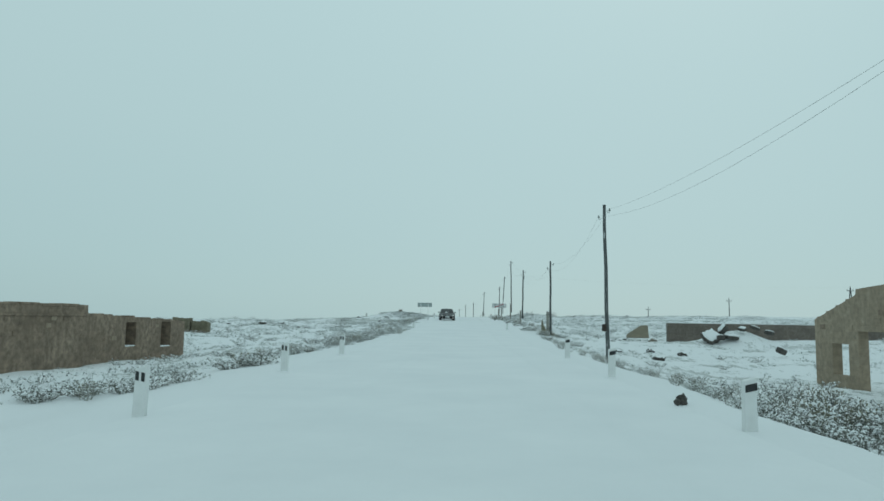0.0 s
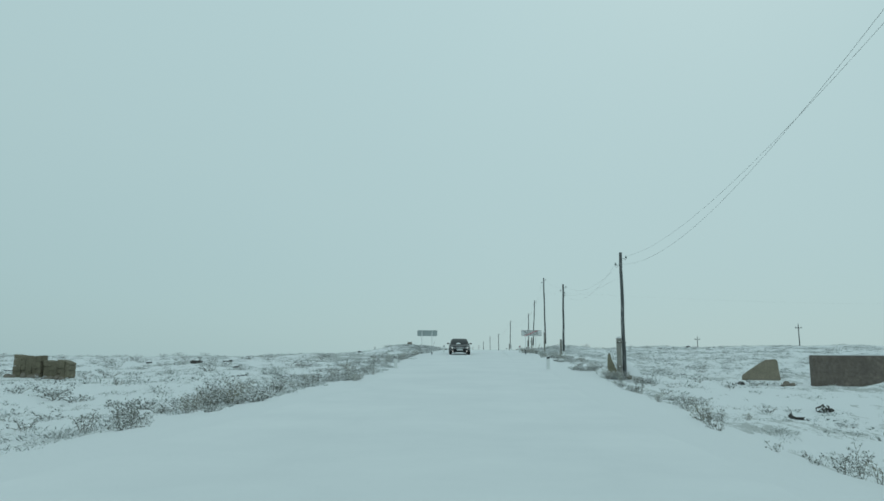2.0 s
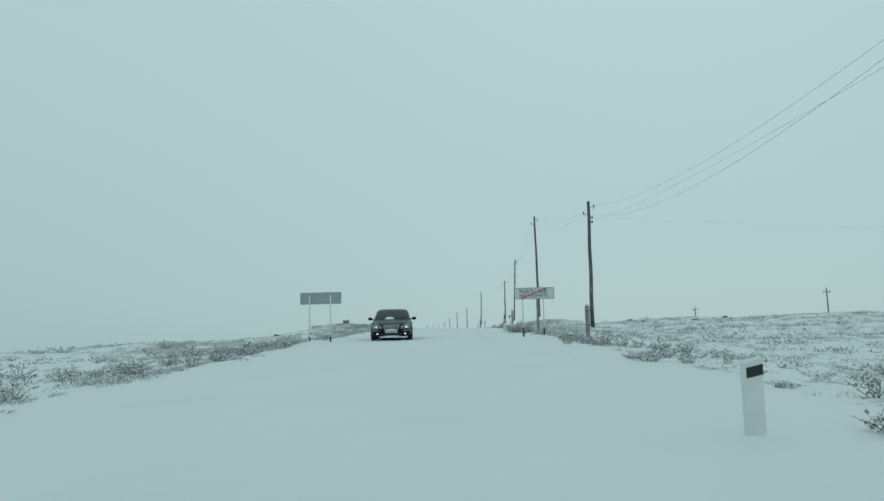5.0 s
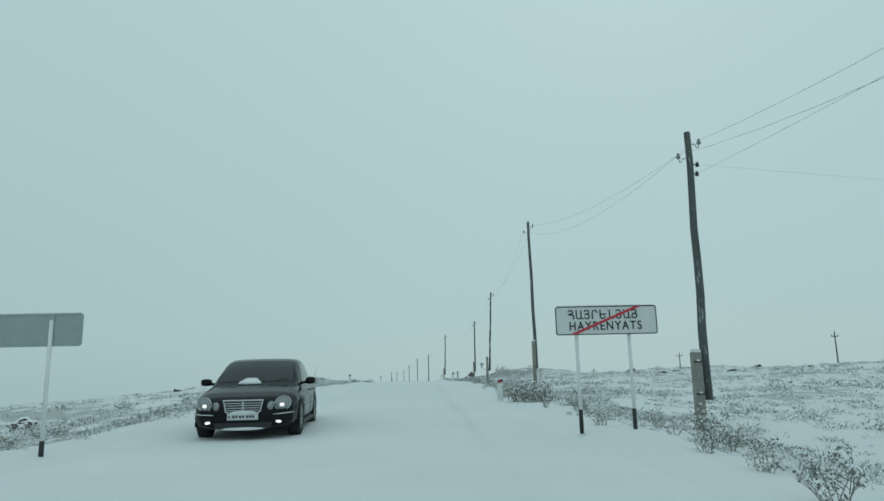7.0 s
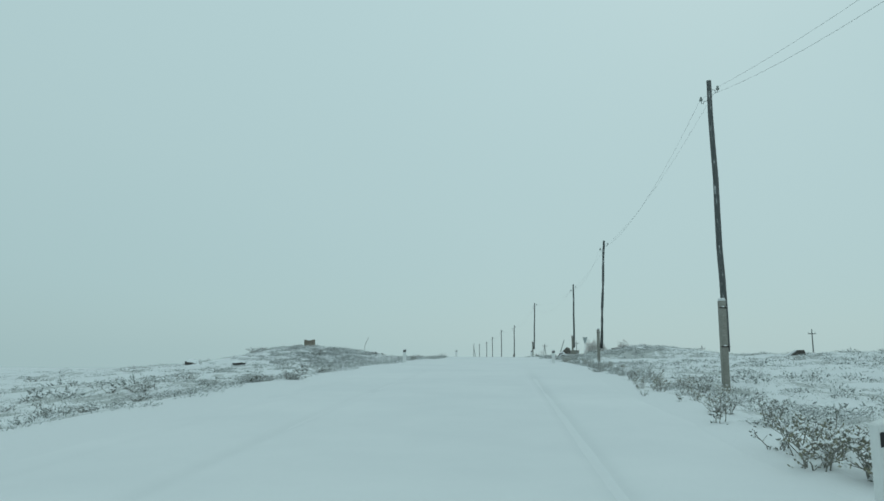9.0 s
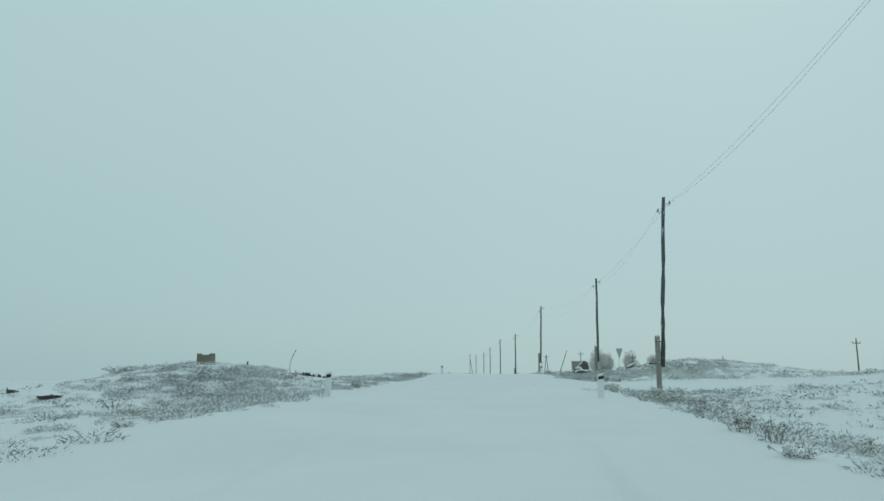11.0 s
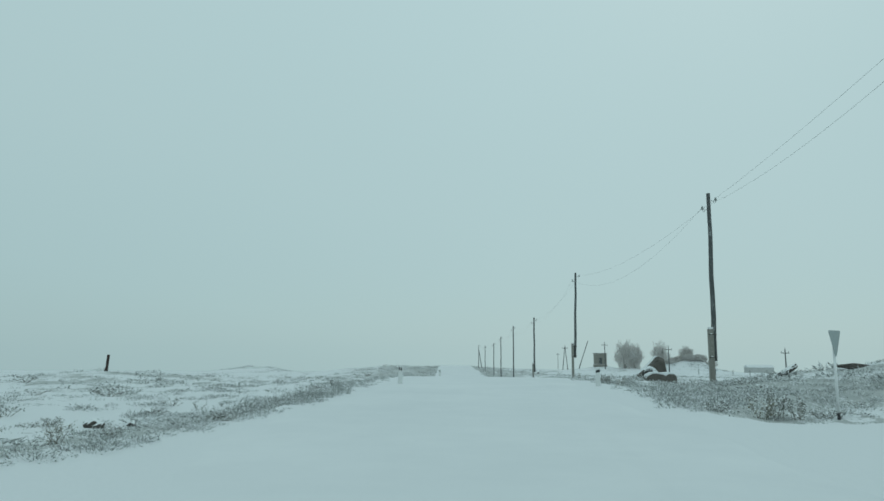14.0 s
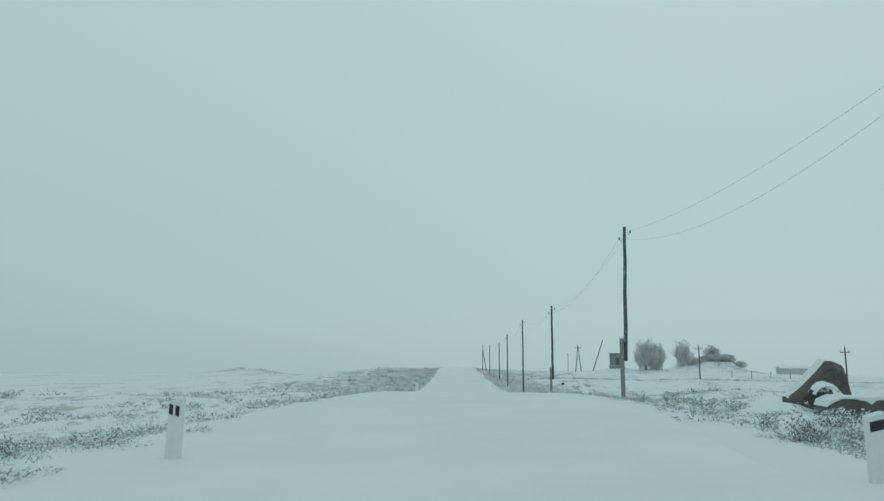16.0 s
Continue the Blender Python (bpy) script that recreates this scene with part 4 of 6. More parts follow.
# two stumps of walling west of the road
for x, y, w, h2 in ((-24.42, 58.0, 1.55, 1.30), (-22.83, 58.1, 1.45, 1.02)):
    st = thing("wall_stump", (x, y, -0.28), "crumbling stump of brown stone masonry on snowy ground", "wall", "wall stumps")
    rs2 = random.Random(int(-x * 10))
    u = -w / 2
    while u < w / 2 - 0.1:
        v = min(u + rs2.uniform(0.26, 0.46), w / 2)
        z = -0.5
        top = h2 * 1 * rs2.uniform(0.88, 1.04)
        while z < top - 0.04:
            dz = rs2.uniform(0.24, 0.38)
            zt = top if top - z - dz < 0.12 else z + dz
            lean = rs2.uniform(-0.05, 0.05)
            y0, y1 = -0.3 + rs2.uniform(-0.05, 0.03), 0.35 + rs2.uniform(-0.1, 0.1)
            sb = Build().add([(u, y0, z), (v, y0, z), (v, y1, z), (u, y1, z), (u, y0, zt + lean), (v, y0, zt - lean), (v, y1, zt - lean), (u, y1, zt + lean)],
                             ((0, 3, 2, 1), (4, 5, 6, 7), (0, 1, 5, 4), (1, 2, 6, 5), (2, 3, 7, 6), (3, 0, 4, 7)))
            part("block", sb, STUMP, st, bevel=0.02)
            z = zt
        u = v
    for k in range(5):
        rock("rubble", x - w / 2 + w * k / 4 + rs2.uniform(-0.15, 0.15), y - 0.55 - rs2.uniform(0, 0.3), (rs2.uniform(0.14, 0.26), 0.18, rs2.uniform(0.1, 0.18)), BROWNROCK, 700 + k, "brown rubble stone fallen from a wall stump", 40 * k, 0.3, 0, 0.3, 0, "rubble by the stumps")


def leaning_boulder(x, y, z):
    ob = thing("boulder", (x, y, z), "large angular dark boulder with snow on its sloping flank", "rock")
    outline = [(-0.96, -0.3), (-0.93, 0.08), (-0.47, 0.50), (-0.06, 0.94), (0.04, 1.05), (0.20, 1.04), (0.45, 0.91), (0.52, 0.62), (0.58, 0.25), (0.57, -0.3)]
    b = Build()
    n = len(outline)
    for yy, k in ((-0.42, 0.86), (-0.2, 1.0), (0.3, 1.0), (0.55, 0.8)):
        b.v += [(px * k + 0.03 * noise.noise((px * 3, yy * 4, 1.0)), yy + 0.10 * noise.noise((px * 2, pz * 2, yy)), (pz + 0.3) * k - 0.3 + 0.05 * noise.noise((px * 4, yy, pz * 3))) for px, pz in outline]
    for r in range(3):
        b.f += [(r * n + i, r * n + (i + 1) % n, (r + 1) * n + (i + 1) % n, (r + 1) * n + i) for i in range(n)]
    b.f += [tuple(range(n)), tuple(range(4 * n - 1, 3 * n - 1, -1))]
    part("stone", b, GREYROCK, ob, bevel=0.03)
    sn, pts = Build(), []
    for px, pz in ((-0.95, 0.08), (-0.49, 0.50), (-0.08, 0.94), (0.02, 1.05), (0.10, 1.05)):
        for yy, lift in ((-0.14, -0.03), (-0.04, 0.015), (0.12, 0.025), (0.32, 0.02), (0.46, -0.04)):
            pts.append((px + 0.03 * noise.noise((px * 5, yy * 5, 0)), yy, pz + lift + 0.03 * noise.noise((px * 6, yy * 6, 3))))
    sn.grid(pts, 5, 5)
    part("snow_blanket", sn, SNOW, ob, "snow lying on the slope", True)
    return ob


leaning_boulder(7.86, 167.0, 1.42)
middle = rock("boulder", 7.42, 165.6, (0.50, 0.36, 0.44), MIDROCK, 5, "dark boulder capped with snow beside a larger one", 0, 0.25, 0.0, 0.03)
cap = Build()
cap.grid([((0.45 + 0.05 * noise.noise((a, yy * 4, 2.0))) * math.cos(a), yy, (0.385 + 0.04 * noise.noise((a * 2, yy * 5, 6.0))) * math.sin(a) * (1 - abs(yy + 0.05) * 0.7) + 0.02)
          for a in np.linspace(1.55, 2.85, 12) for yy in (-0.29, -0.21, -0.1, 0.05, 0.18)], 12, 5)
part("snow_cap", cap, SNOW, middle, "snow lying over its shoulder", True)
third = thing("boulder", (7.69, 165.0, land(7.69, 165.0) + 0.13), "rounded dark boulder with patches of snow on top", "rock")
part("stone", slab([(-0.74, -0.3), (-0.78, 0.05), (-0.69, 0.33), (-0.45, 0.44), (0.1, 0.42), (0.45, 0.45), (0.72, 0.35), (0.78, 0.08), (0.72, -0.3)], -0.4, 0.42), GREYROCK, third, bevel=0.07)
part("snow_cap", slab([(-0.76, 0.20), (-0.70, 0.35), (-0.45, 0.47), (0.1, 0.445), (0.45, 0.475), (0.70, 0.38), (0.56, 0.39), (0.34, 0.36), (0.22, 0.26), (0.10, 0.34), (-0.12, 0.395), (-0.40, 0.40), (-0.62, 0.30)], -0.405, 0.36), SNOW, third, "ragged snow along its top", bevel=0.025)
wedge = thing("boulder", (21.6, 137.6, land(21.6, 137.6) + 0.12), "dark wedge-shaped rock with snow on one flank", "rock")
part("stone", slab([(-0.95, -0.4), (-0.85, -0.02), (-0.25, 0.30), (0.30, 0.66), (0.46, 0.56), (0.60, 0.67), (0.72, 0.36), (0.80, -0.4)], -0.25, 0.4), BAREROCK, wedge, bevel=0.03)
part("snow_flank", slab([(-1.25, -0.4), (-1.0, 0.06), (-0.45, 0.32), (0.10, 0.62), (0.28, 0.70), (0.05, 0.45), (-0.55, 0.05), (-0.7, -0.4)], 0.02, 0.36), SNOW, wedge, "snow banked on its flank", bevel=0.06)
lodged = rock("boulder", 9.8, 154.0, (0.50, 0.22, 0.12), DARKROCK, 24, "dark rock lodged in a snowy bank", 10, 0.35, 0.0, 0.12)
lodged.matrix_basis = pose(9.75, 154.0, land(9.75, 154.0) + 0.12, 0, -28, 6)
rock("boulder", 11.45, 152.7, (0.62, 0.3, 0.10), BAREROCK, 25, "long flat dark rock on a snowy bank", 5, 0.3, 0.0, 0.12)
rock("boulder", 27.5, 133, (1.1, 0.5, 0.3), DARKROCK, 21, "flat dark rock half under snow", 5, 0.3)
tri_b = slab([(-1.30, -0.35), (-1.25, -0.02), (-0.80, 0.30), (-0.25, 0.66), (0.18, 0.93), (0.80, 0.97), (0.90, 0.86), (0.93, 0.2), (0.98, -0.35)], 0.0, 0.3)
tri_o = thing("stone_slab", (15.4, 61.0, 0.18), "broken wedge of brown stone slab standing in snow", "rock")
part("stone", tri_b, SLABSTONE, tri_o, bevel=0.04)
tri_o.matrix_basis = pose(15.4, 61.0, 0.18, -10, 0, -6) @ Matrix.Diagonal((0.86, 0.9, 0.86, 1))
blk = thing("stone_block", (-12.66, 132.34, land(-12.66, 132.34)), "squared brown masonry block standing on a mound", "rock")
part("stone", Build().box((-0.55, -0.35, -0.2), (0.52, 0.35, 0.62)).box((-0.56, -0.3, 0.60), (-0.38, 0.3, 0.71)).box((0.3, -0.3, 0.60), (0.53, 0.3, 0.69)), BROWNROCK, blk, bevel=0.03)
blk.matrix_basis = pose(-12.66, 132.34, land(-12.66, 132.34), 0, -2, 6) @ Matrix.Diagonal((0.64, 0.7, 0.68, 1))
def tumbled_slab(x, y, z, long, deep, thick, tilt, turn, pitch):
    """A broken-edged slab, its top half hidden by a thin ragged sheet of snow."""
    r = random.Random(int(x * 100 + y))
    ob = thing("stone_slab", (x, y, z), "tumbled dark stone slab under thick snow", "rock", "tumbled slabs")
    ob.matrix_basis = pose(x, y, z, pitch, tilt, turn)
    n = 17
    outline = []
    for k in range(n):
        a = 2 * math.pi * k / n
        q = r.uniform(0.80, 1.06) / max(abs(math.cos(a)), abs(math.sin(a))) ** 0.75
        outline.append((long / 2 * q * math.cos(a), deep / 2 * q * math.sin(a)))
    body = Build()
    for grow, zz in ((0.90, 0.0), (1.0, 0.35), (0.97, 0.75), (0.92, 1.0)):
        body.v += [(px * grow * r.uniform(0.96, 1.04), py * grow * r.uniform(0.96, 1.04), thick * (zz + r.uniform(-0.06, 0.06))) for px, py in outline]
    for k in range(3):
        body.f += [(k * n + i, k * n + (i + 1) % n, (k + 1) * n + (i + 1) % n, (k + 1) * n + i) for i in range(n)]
    body.f += [tuple(range(n - 1, -1, -1)), tuple(range(3 * n, 4 * n))]
    part("stone", body, BAREROCK, ob)
    snow = Build()
    for grow, zz in ((0.90, -0.03), (0.86, 0.03), (0.72, 0.07), (0.4, 0.09)):
        snow.v += [((px + 0.05 * long) * grow * (1 + 0.10 * noise.noise((px * 3, py * 3, x))), (py + 0.04 * deep) * grow * (1 + 0.10 * noise.noise((px * 3, py * 3, y))), thick + zz) for px, py in outline]
    for k in range(3):
        snow.f += [(k * n + i, k * n + (i + 1) % n, (k + 1) * n + (i + 1) % n, (k + 1) * n + i) for i in range(n)]
    snow.f.append(tuple(range(3 * n, 4 * n)))
    part("snow_blanket", snow, SNOW, ob, "ragged sheet of snow", True)
    return ob


for spec in ((19.6, 55.3, 0.02, 1.35, 1.5, 0.34, -20, 20, 36), (20.95, 55.9, 0.62, 0.95, 0.8, 0.40, -48, -8, 12), (21.1, 55.0, 0.08, 1.35, 0.9, 0.26, 4, 10, 12), (20.2, 54.7, 0.0, 0.7, 0.6, 0.3, 12, 50, -8),
             (23.3, 55.9, 0.84, 0.7, 0.7, 0.2, 18, 24, 8), (22.3, 55.7, 0.72, 0.6, 0.6, 0.22, -14, 40, 10), (24.6, 56.2, 0.42, 0.8, 0.7, 0.26, 14, 30, 4), (20.6, 45.5, -0.62, 0.7, 0.5, 0.34, 18, 30, 14)):
    tumbled_slab(*spec)
for k, (dx, dy, q) in enumerate(((1.05, -0.2, 0.26), (1.3, -0.4, 0.18), (0.75, -0.5, 0.16), (-1.4, -0.5, 0.22), (-1.9, -0.9, 0.16), (1.6, 0.1, 0.2))):
    rock("rubble", 15.4 + dx, 61.0 + dy, (q, q * 0.8, q * 0.7), BROWNROCK if k < 3 else MIDROCK, 740 + k, "brown rubble stone beside a broken slab", 35 * k, 0.35, 0, 0.3, 0, "rubble by the slab")
for k, (x, y, dx, dz) in enumerate(((-8.68, 132.5, 0.17, 0.13), (-8.50, 132.72, 0.15, 0.11), (-8.40, 132.62, 0.12, 0.08), (-8.30, 132.9, 0.16, 0.13), (-8.14, 132.85, 0.13, 0.14), (-7.98, 133.0, 0.14, 0.12), (-7.72, 133.2, 0.12, 0.11), (-7.55, 133.3, 0.10, 0.08), (-7.1, 133.6, 0.16, 0.08), (-7.5, 141.0, 0.24, 0.14), (-7.0, 140.4, 0.11, 0.09), (-6.6, 140.8, 0.12, 0.09), (-8.4, 144.6, 0.22, 0.11), (-14.6, 124.6, 0.5, 0.2), (-20.2, 131, 0.7, 0.3), (13.4, 50, 0.5, 0.22), (14.6, 46.5, 0.45, 0.2), (11.2, 40, 0.5, 0.2),
                                    (24, 120, 0.4, 0.16), (30, 128, 0.45, 0.18), (33, 125, 0.32, 0.14), (9.8, 44, 0.3, 0.14))):
    rock("rock", x, y, (dx, dx * 0.7, dz), DARKROCK, 50 + k, "dark stone poking out of thin snow", 40 * k, 0.3, 0.2, 0.22, 0, "field stones")

r8 = random.Random(88)
for k in range(26):
    x, y, dx = (r8.uniform(-34, -9.5), r8.uniform(44, 92), r8.uniform(0.16, 0.5)) if k < 18 else (r8.uniform(11, 40), r8.uniform(66, 128), r8.uniform(0.14, 0.34))
    rock("rock", x, y, (dx, dx * 0.8, dx * r8.uniform(0.3, 0.55)), (DARKROCK, MIDROCK, SLABROCK)[k % 3], 120 + k, "dark stone poking out of thin snow", 50 * k, 0.35, 0.2, 0.2, 0, "field stones")

# broken dark chunk on the verge
rock("stone_chunk", 3.72, 11.9, (0.10, 0.09, 0.115), BAREROCK, 91, "broken dark stone chunk lying on the snow", 20, 0.9, 0.0, 0.14)
rock("stone_chunk", 3.60, 11.80, (0.06, 0.06, 0.06), BAREROCK, 92, "small dark stone chunk lying on the snow", 60, 0.4, 0.0, 0.12)


# ---- broken well ring by the second pole ----
def well_ring(x, y):
    z = land(x, y)
    ob = thing("broken_well_ring", (x, y, z), "broken curved concrete well ring filled with snow", "well ring")
    b = Build()
    n, r, t = 30, 0.74, 0.10
    for i in range(n):
        a0, a1 = radians(150 + 140 * i / n), radians(150 + 140 * (i + 1) / n)

        def h(a):
            u = (a - radians(150)) / radians(140)
            return 0.10 + 1.06 * math.exp(-(abs(u - 0.30) / (0.15 if u < 0.30 else 0.24)) ** 1.3) + 0.16 * noise.noise((u * 9, 0.5, 2.0))
        p = []
        for rr in (r, r - t):
            for a in (a0, a1):
                p += [(rr * math.cos(a), rr * math.sin(a), -0.3), (rr * math.cos(a), rr * math.sin(a), h(a) + 0.05 * noise.noise((a * 9, rr, 0)))]
        b.add(p, ((0, 2, 3, 1), (4, 5, 7, 6), (1, 3, 7, 5), (0, 4, 6, 2), (0, 1, 5, 4), (2, 6, 7, 3)))
    part("ring_wall", b, MOSSROCK, ob, "brown-stained concrete shell")
    heap, pts = Build(), []
    for i in range(9):
        for j in range(16):
            rr, a = 0.78 * i / 8, 2 * math.pi * j / 15
            lump = 0.22 * noise.noise((rr * 2.4 * math.cos(a), rr * 2.4 * math.sin(a), 4.0))
            pts.append((rr * math.cos(a) * (1 + 0.2 * math.sin(2 * a)) + 0.12, rr * math.sin(a), 0.92 * math.cos(rr * 1.9) - 0.12 + lump))
    heap.grid(pts, 9, 16)
    part("snow_heap", heap, SNOW, ob, "heaped snow", True)
    return ob


well_ring(6.93, 55.9)


# ---- small upright things ----
bp = thing("iron_post", (-24.7, 168.6, land(-24.7, 168.6)), "dark rusted iron post standing alone in snow", "post")
part("shaft", Build().box((-0.07, -0.06, -0.3), (0.07, 0.06, 1.12)), RUST, bp, bevel=0.015)
bp.matrix_basis = pose(-24.7, 168.6, land(-24.7, 168.6), 0, 4, 10)
rod = thing("bent_rod", (-8.72, 132.17, land(-8.72, 132.17) - 0.03), "thin bent iron rod sticking out of the snow", "rod")
part("shaft", Build().tube([(0.03, 0, -0.2), (-0.01, 0, 0.05), (-0.045, 0, 0.22), (-0.05, 0, 0.40), (-0.035, 0, 0.54), (0.0, 0, 0.66), (0.06, 0, 0.80), (0.13, 0, 0.94), (0.21, 0, 1.10)], 0.012, 6), RUST, rod, smooth=True)


# ---- dry weeds, shrubs, grass ----
def branchy(rnd, height, spread, stems, twigs, thick, leaf, leaves, snow):
    wood, heads, cap = Build(), Build(), Build()
    tips = []
    for i in range(stems):
        a = 2 * math.pi * (i + rnd.random()) / stems
        out = spread * (0.25 + 0.75 * rnd.random())
        h = height * (0.6 + 0.4 * rnd.random()) * (1 - 0.35 * out / max(spread, 0.01))
        b0 = rnd.uniform(0.02, 0.11)
        p = [Vector((b0 * math.cos(a), b0 * math.sin(a), -0.05))]
        for k in (0.35, 0.7, 1.0):
            p.append(Vector(((b0 + out * k ** 1.2) * math.cos(a) + rnd.uniform(-1, 1) * 0.05 * height, (b0 + out * k ** 1.2) * math.sin(a) + rnd.uniform(-1, 1) * 0.05 * height, h * k)))
        wood.tube(p, [thick, thick * 0.8, thick * 0.6, thick * 0.35], 3, False)
        tips.append(p[-1])
        for _ in range(twigs):
            u = rnd.uniform(0.05, 0.95)
            k = min(2, int(u * 3))
            q = p[k].lerp(p[k + 1], u * 3 - k)
            b = rnd.uniform(0, 6.28)
            d = Vector((math.cos(b), math.sin(b), rnd.uniform(0.3, 1.3))).normalized() * height * rnd.uniform(0.12, 0.32)
            wood.tube([q, q + d], [thick * 0.55, thick * 0.3], 3, False)
            tips.append(q + d)
            if rnd.random() < 0.35:
                tips.append(q + d * 0.55)
    for q in tips:
        for _ in range(leaves):
            c = q + Vector((rnd.uniform(-1, 1), rnd.uniform(-1, 1), rnd.uniform(-0.8, 0.6))) * leaf * 1.6
            e1 = Vector((rnd.uniform(-1, 1), rnd.uniform(-1, 1), rnd.uniform(-1, 1))).normalized() * leaf
            e2 = e1.cross(Vector((rnd.uniform(-1, 1), rnd.uniform(-1, 1), rnd.uniform(-1, 1)))).normalized() * leaf * 0.55
            heads.add([c - e1, c + e2, c + e1, c - e2 * 0.8], ((0, 1, 2, 3),))
        if rnd.random() < snow:
            r = leaf * rnd.uniform(0.7, 1.6)
            c = q + Vector((0, 0, leaf * 0.5))
            cap.add([c + Vector((r, 0, -0.3 * r)), c + Vector((0, r, -0.3 * r)), c + Vector((-r, 0, -0.3 * r)), c + Vector((0, -r, -0.3 * r)), c + Vector((0, 0, 0.5 * r)), c + Vector((0, 0, -0.6 * r))],
                    ((0, 1, 4), (1, 2, 4), (2, 3, 4), (3, 0, 4), (1, 0, 5), (2, 1, 5), (3, 2, 5), (0, 3, 5)))
    return wood, heads, cap


def weed(seed, label, name, category, leafy, **k):
    rnd = random.Random(seed)
    ob = thing(name, (0, -300, -20), label, category, "weeds along the verge")
    wood, heads, cap = branchy(rnd, **k)
    part("branchwork", wood, TWIG, ob, "thin dry stems")
    n = len(heads.f)
    heads.add(cap.v, cap.f)
    me = bpy.data.meshes.new("foliage")
    me.from_pydata(heads.v, [], heads.f)
    me.materials.append(leafy)
    me.materials.append(SNOW)
    me.polygons.foreach_set("material_index", [int(i >= n) for i in range(len(heads.f))])
    part("foliage", me, leafy, ob, "withered leaves under clumps of snow")
    return ob


TALL = [weed(100 + i, "dry branching roadside weed with withered leaves and snow clumps", "dry_weed", "weed", HEADS if i % 2 else YELLOWED, height=0.62, spread=0.30, stems=7, twigs=7, thick=0.009, leaf=0.022, leaves=4, snow=0.50) for i in range(6)]
WIDE = [weed(200 + i, "low spreading dead shrub dusted with snow", "low_shrub", "shrub", HEADS, height=0.36, spread=0.46, stems=17, twigs=6, thick=0.007, leaf=0.022, leaves=4, snow=0.48) for i in range(4)]
THIN = [weed(300 + i, "sparse dead weed stalk standing in snow", "weed_stalk", "weed", HEADS, height=0.5, spread=0.18, stems=3, twigs=5, thick=0.009, leaf=0.026, leaves=4, snow=0.25) for i in range(3)]
LOW = [weed(230 + i, "low spreading dead shrub dusted with snow", "low_shrub", "shrub", HEADS, height=0.36, spread=0.46, stems=7, twigs=3, thick=0.012, leaf=0.036, leaves=2, snow=0.40) for i in range(4)]
rnd = random.Random(7)
joined = []


def plant(kinds, x, y, size):
    m = pose(x, y, land(x, y) - 0.07 * size, rnd.uniform(-6, 6), rnd.uniform(-6, 6), rnd.uniform(0, 360)) @ Matrix.Diagonal((size, size, size * rnd.uniform(0.85, 1.15), 1))
    if abs(x - centre_x(y)) > 8.0:
        joined.append((rnd.choice(kinds if x > 0 and y < 19.5 or y > 131 and x < -15 else LOW), m))
    else:
        copy_thing(rnd.choice(kinds), m)


def verge(kinds, side, y0, y1, s0, s1, count, lo, hi):
    for _ in range(count):
        y = rnd.uniform(y0, y1)
        s = side * rnd.uniform(s0, s1)
        if s > 0 and side_road(s, y) > 0.02:
            continue
        plant(kinds, centre_x(y) + s, y, rnd.uniform(lo, hi))


# the verge east of the road, thick by the gabled ruin and past the sign
verge(TALL + WIDE + WIDE, 1, 6, 13.5, 5.5, 10, 130, 0.7, 1.2)
verge(TALL + WIDE, 1, 10, 20, 9.5, 14.5, 50, 0.8, 1.4)
verge(TALL, 1, 8.0, 12.5, 6.6, 9.6, 45, 1.15, 1.65)
verge(TALL, 1, 12, 19, 8.6, 13, 46, 1.3, 1.9)
verge(TALL + WIDE, 1, 15, 24, 5.9, 8.0, 14, 0.6, 1.0)
verge(TALL + THIN, 1, 24, 38, 5.5, 7.6, 22, 0.5, 1.0)
verge(TALL[::2], 1, 54.0, 55.6, 6.4, 8.2, 12, 0.55, 0.95)
verge(WIDE, 1, 53.6, 54.8, 6.3, 8.2, 6, 0.5, 0.8)
verge(TALL + WIDE, 1, 38, 53, 5.9, 8.4, 18, 0.5, 1.1)
verge(TALL + WIDE, 1, 58, 74, 5.3, 8.4, 20, 0.5, 1.1)
verge(TALL + THIN, 1, 74, 88, 4.6, 6.6, 22, 0.5, 1.1)
verge(TALL[::2], 1, 89.5, 90.6, 4.15, 5.1, 6, 0.9, 1.3)
verge(TALL, 1, 92.0, 93.2, 4.25, 5.1, 7, 0.95, 1.35)
verge(THIN, 1, 88.8, 90.2, 5.4, 6.2, 4, 0.8, 1.2)
verge(TALL + THIN, 1, 93, 104, 4.2, 5.4, 15, 0.5, 1.1)
verge(TALL + WIDE, 1, 104, 124, 4.6, 7.0, 22, 0.5, 1.1)
verge(WIDE + TALL, 1, 124, 131.4, 4.9, 8.5, 22, 0.4, 0.8)
verge(WIDE + TALL, 1, 146, 176, 4.9, 10, 32, 0.5, 1.0)
# west
verge(TALL + WIDE, -1, 11, 40, 7.8, 12.0, 34, 0.5, 1.0)
verge(TALL + WIDE, -1, 26, 48, 5.3, 8.0, 34, 0.5, 1.1)
verge(TALL + WIDE, -1, 40, 47, 6.0, 9.0, 26, 0.8, 1.3)
verge(TALL + WIDE, -1, 48, 80, 5.2, 8.5, 50, 0.6, 1.1)
verge(THIN + WIDE, -1, 80, 112, 5.0, 11.0, 40, 0.5, 0.95)
verge(WIDE + THIN, -1, 112, 175, 4.6, 14.0, 44, 0.4, 0.9)

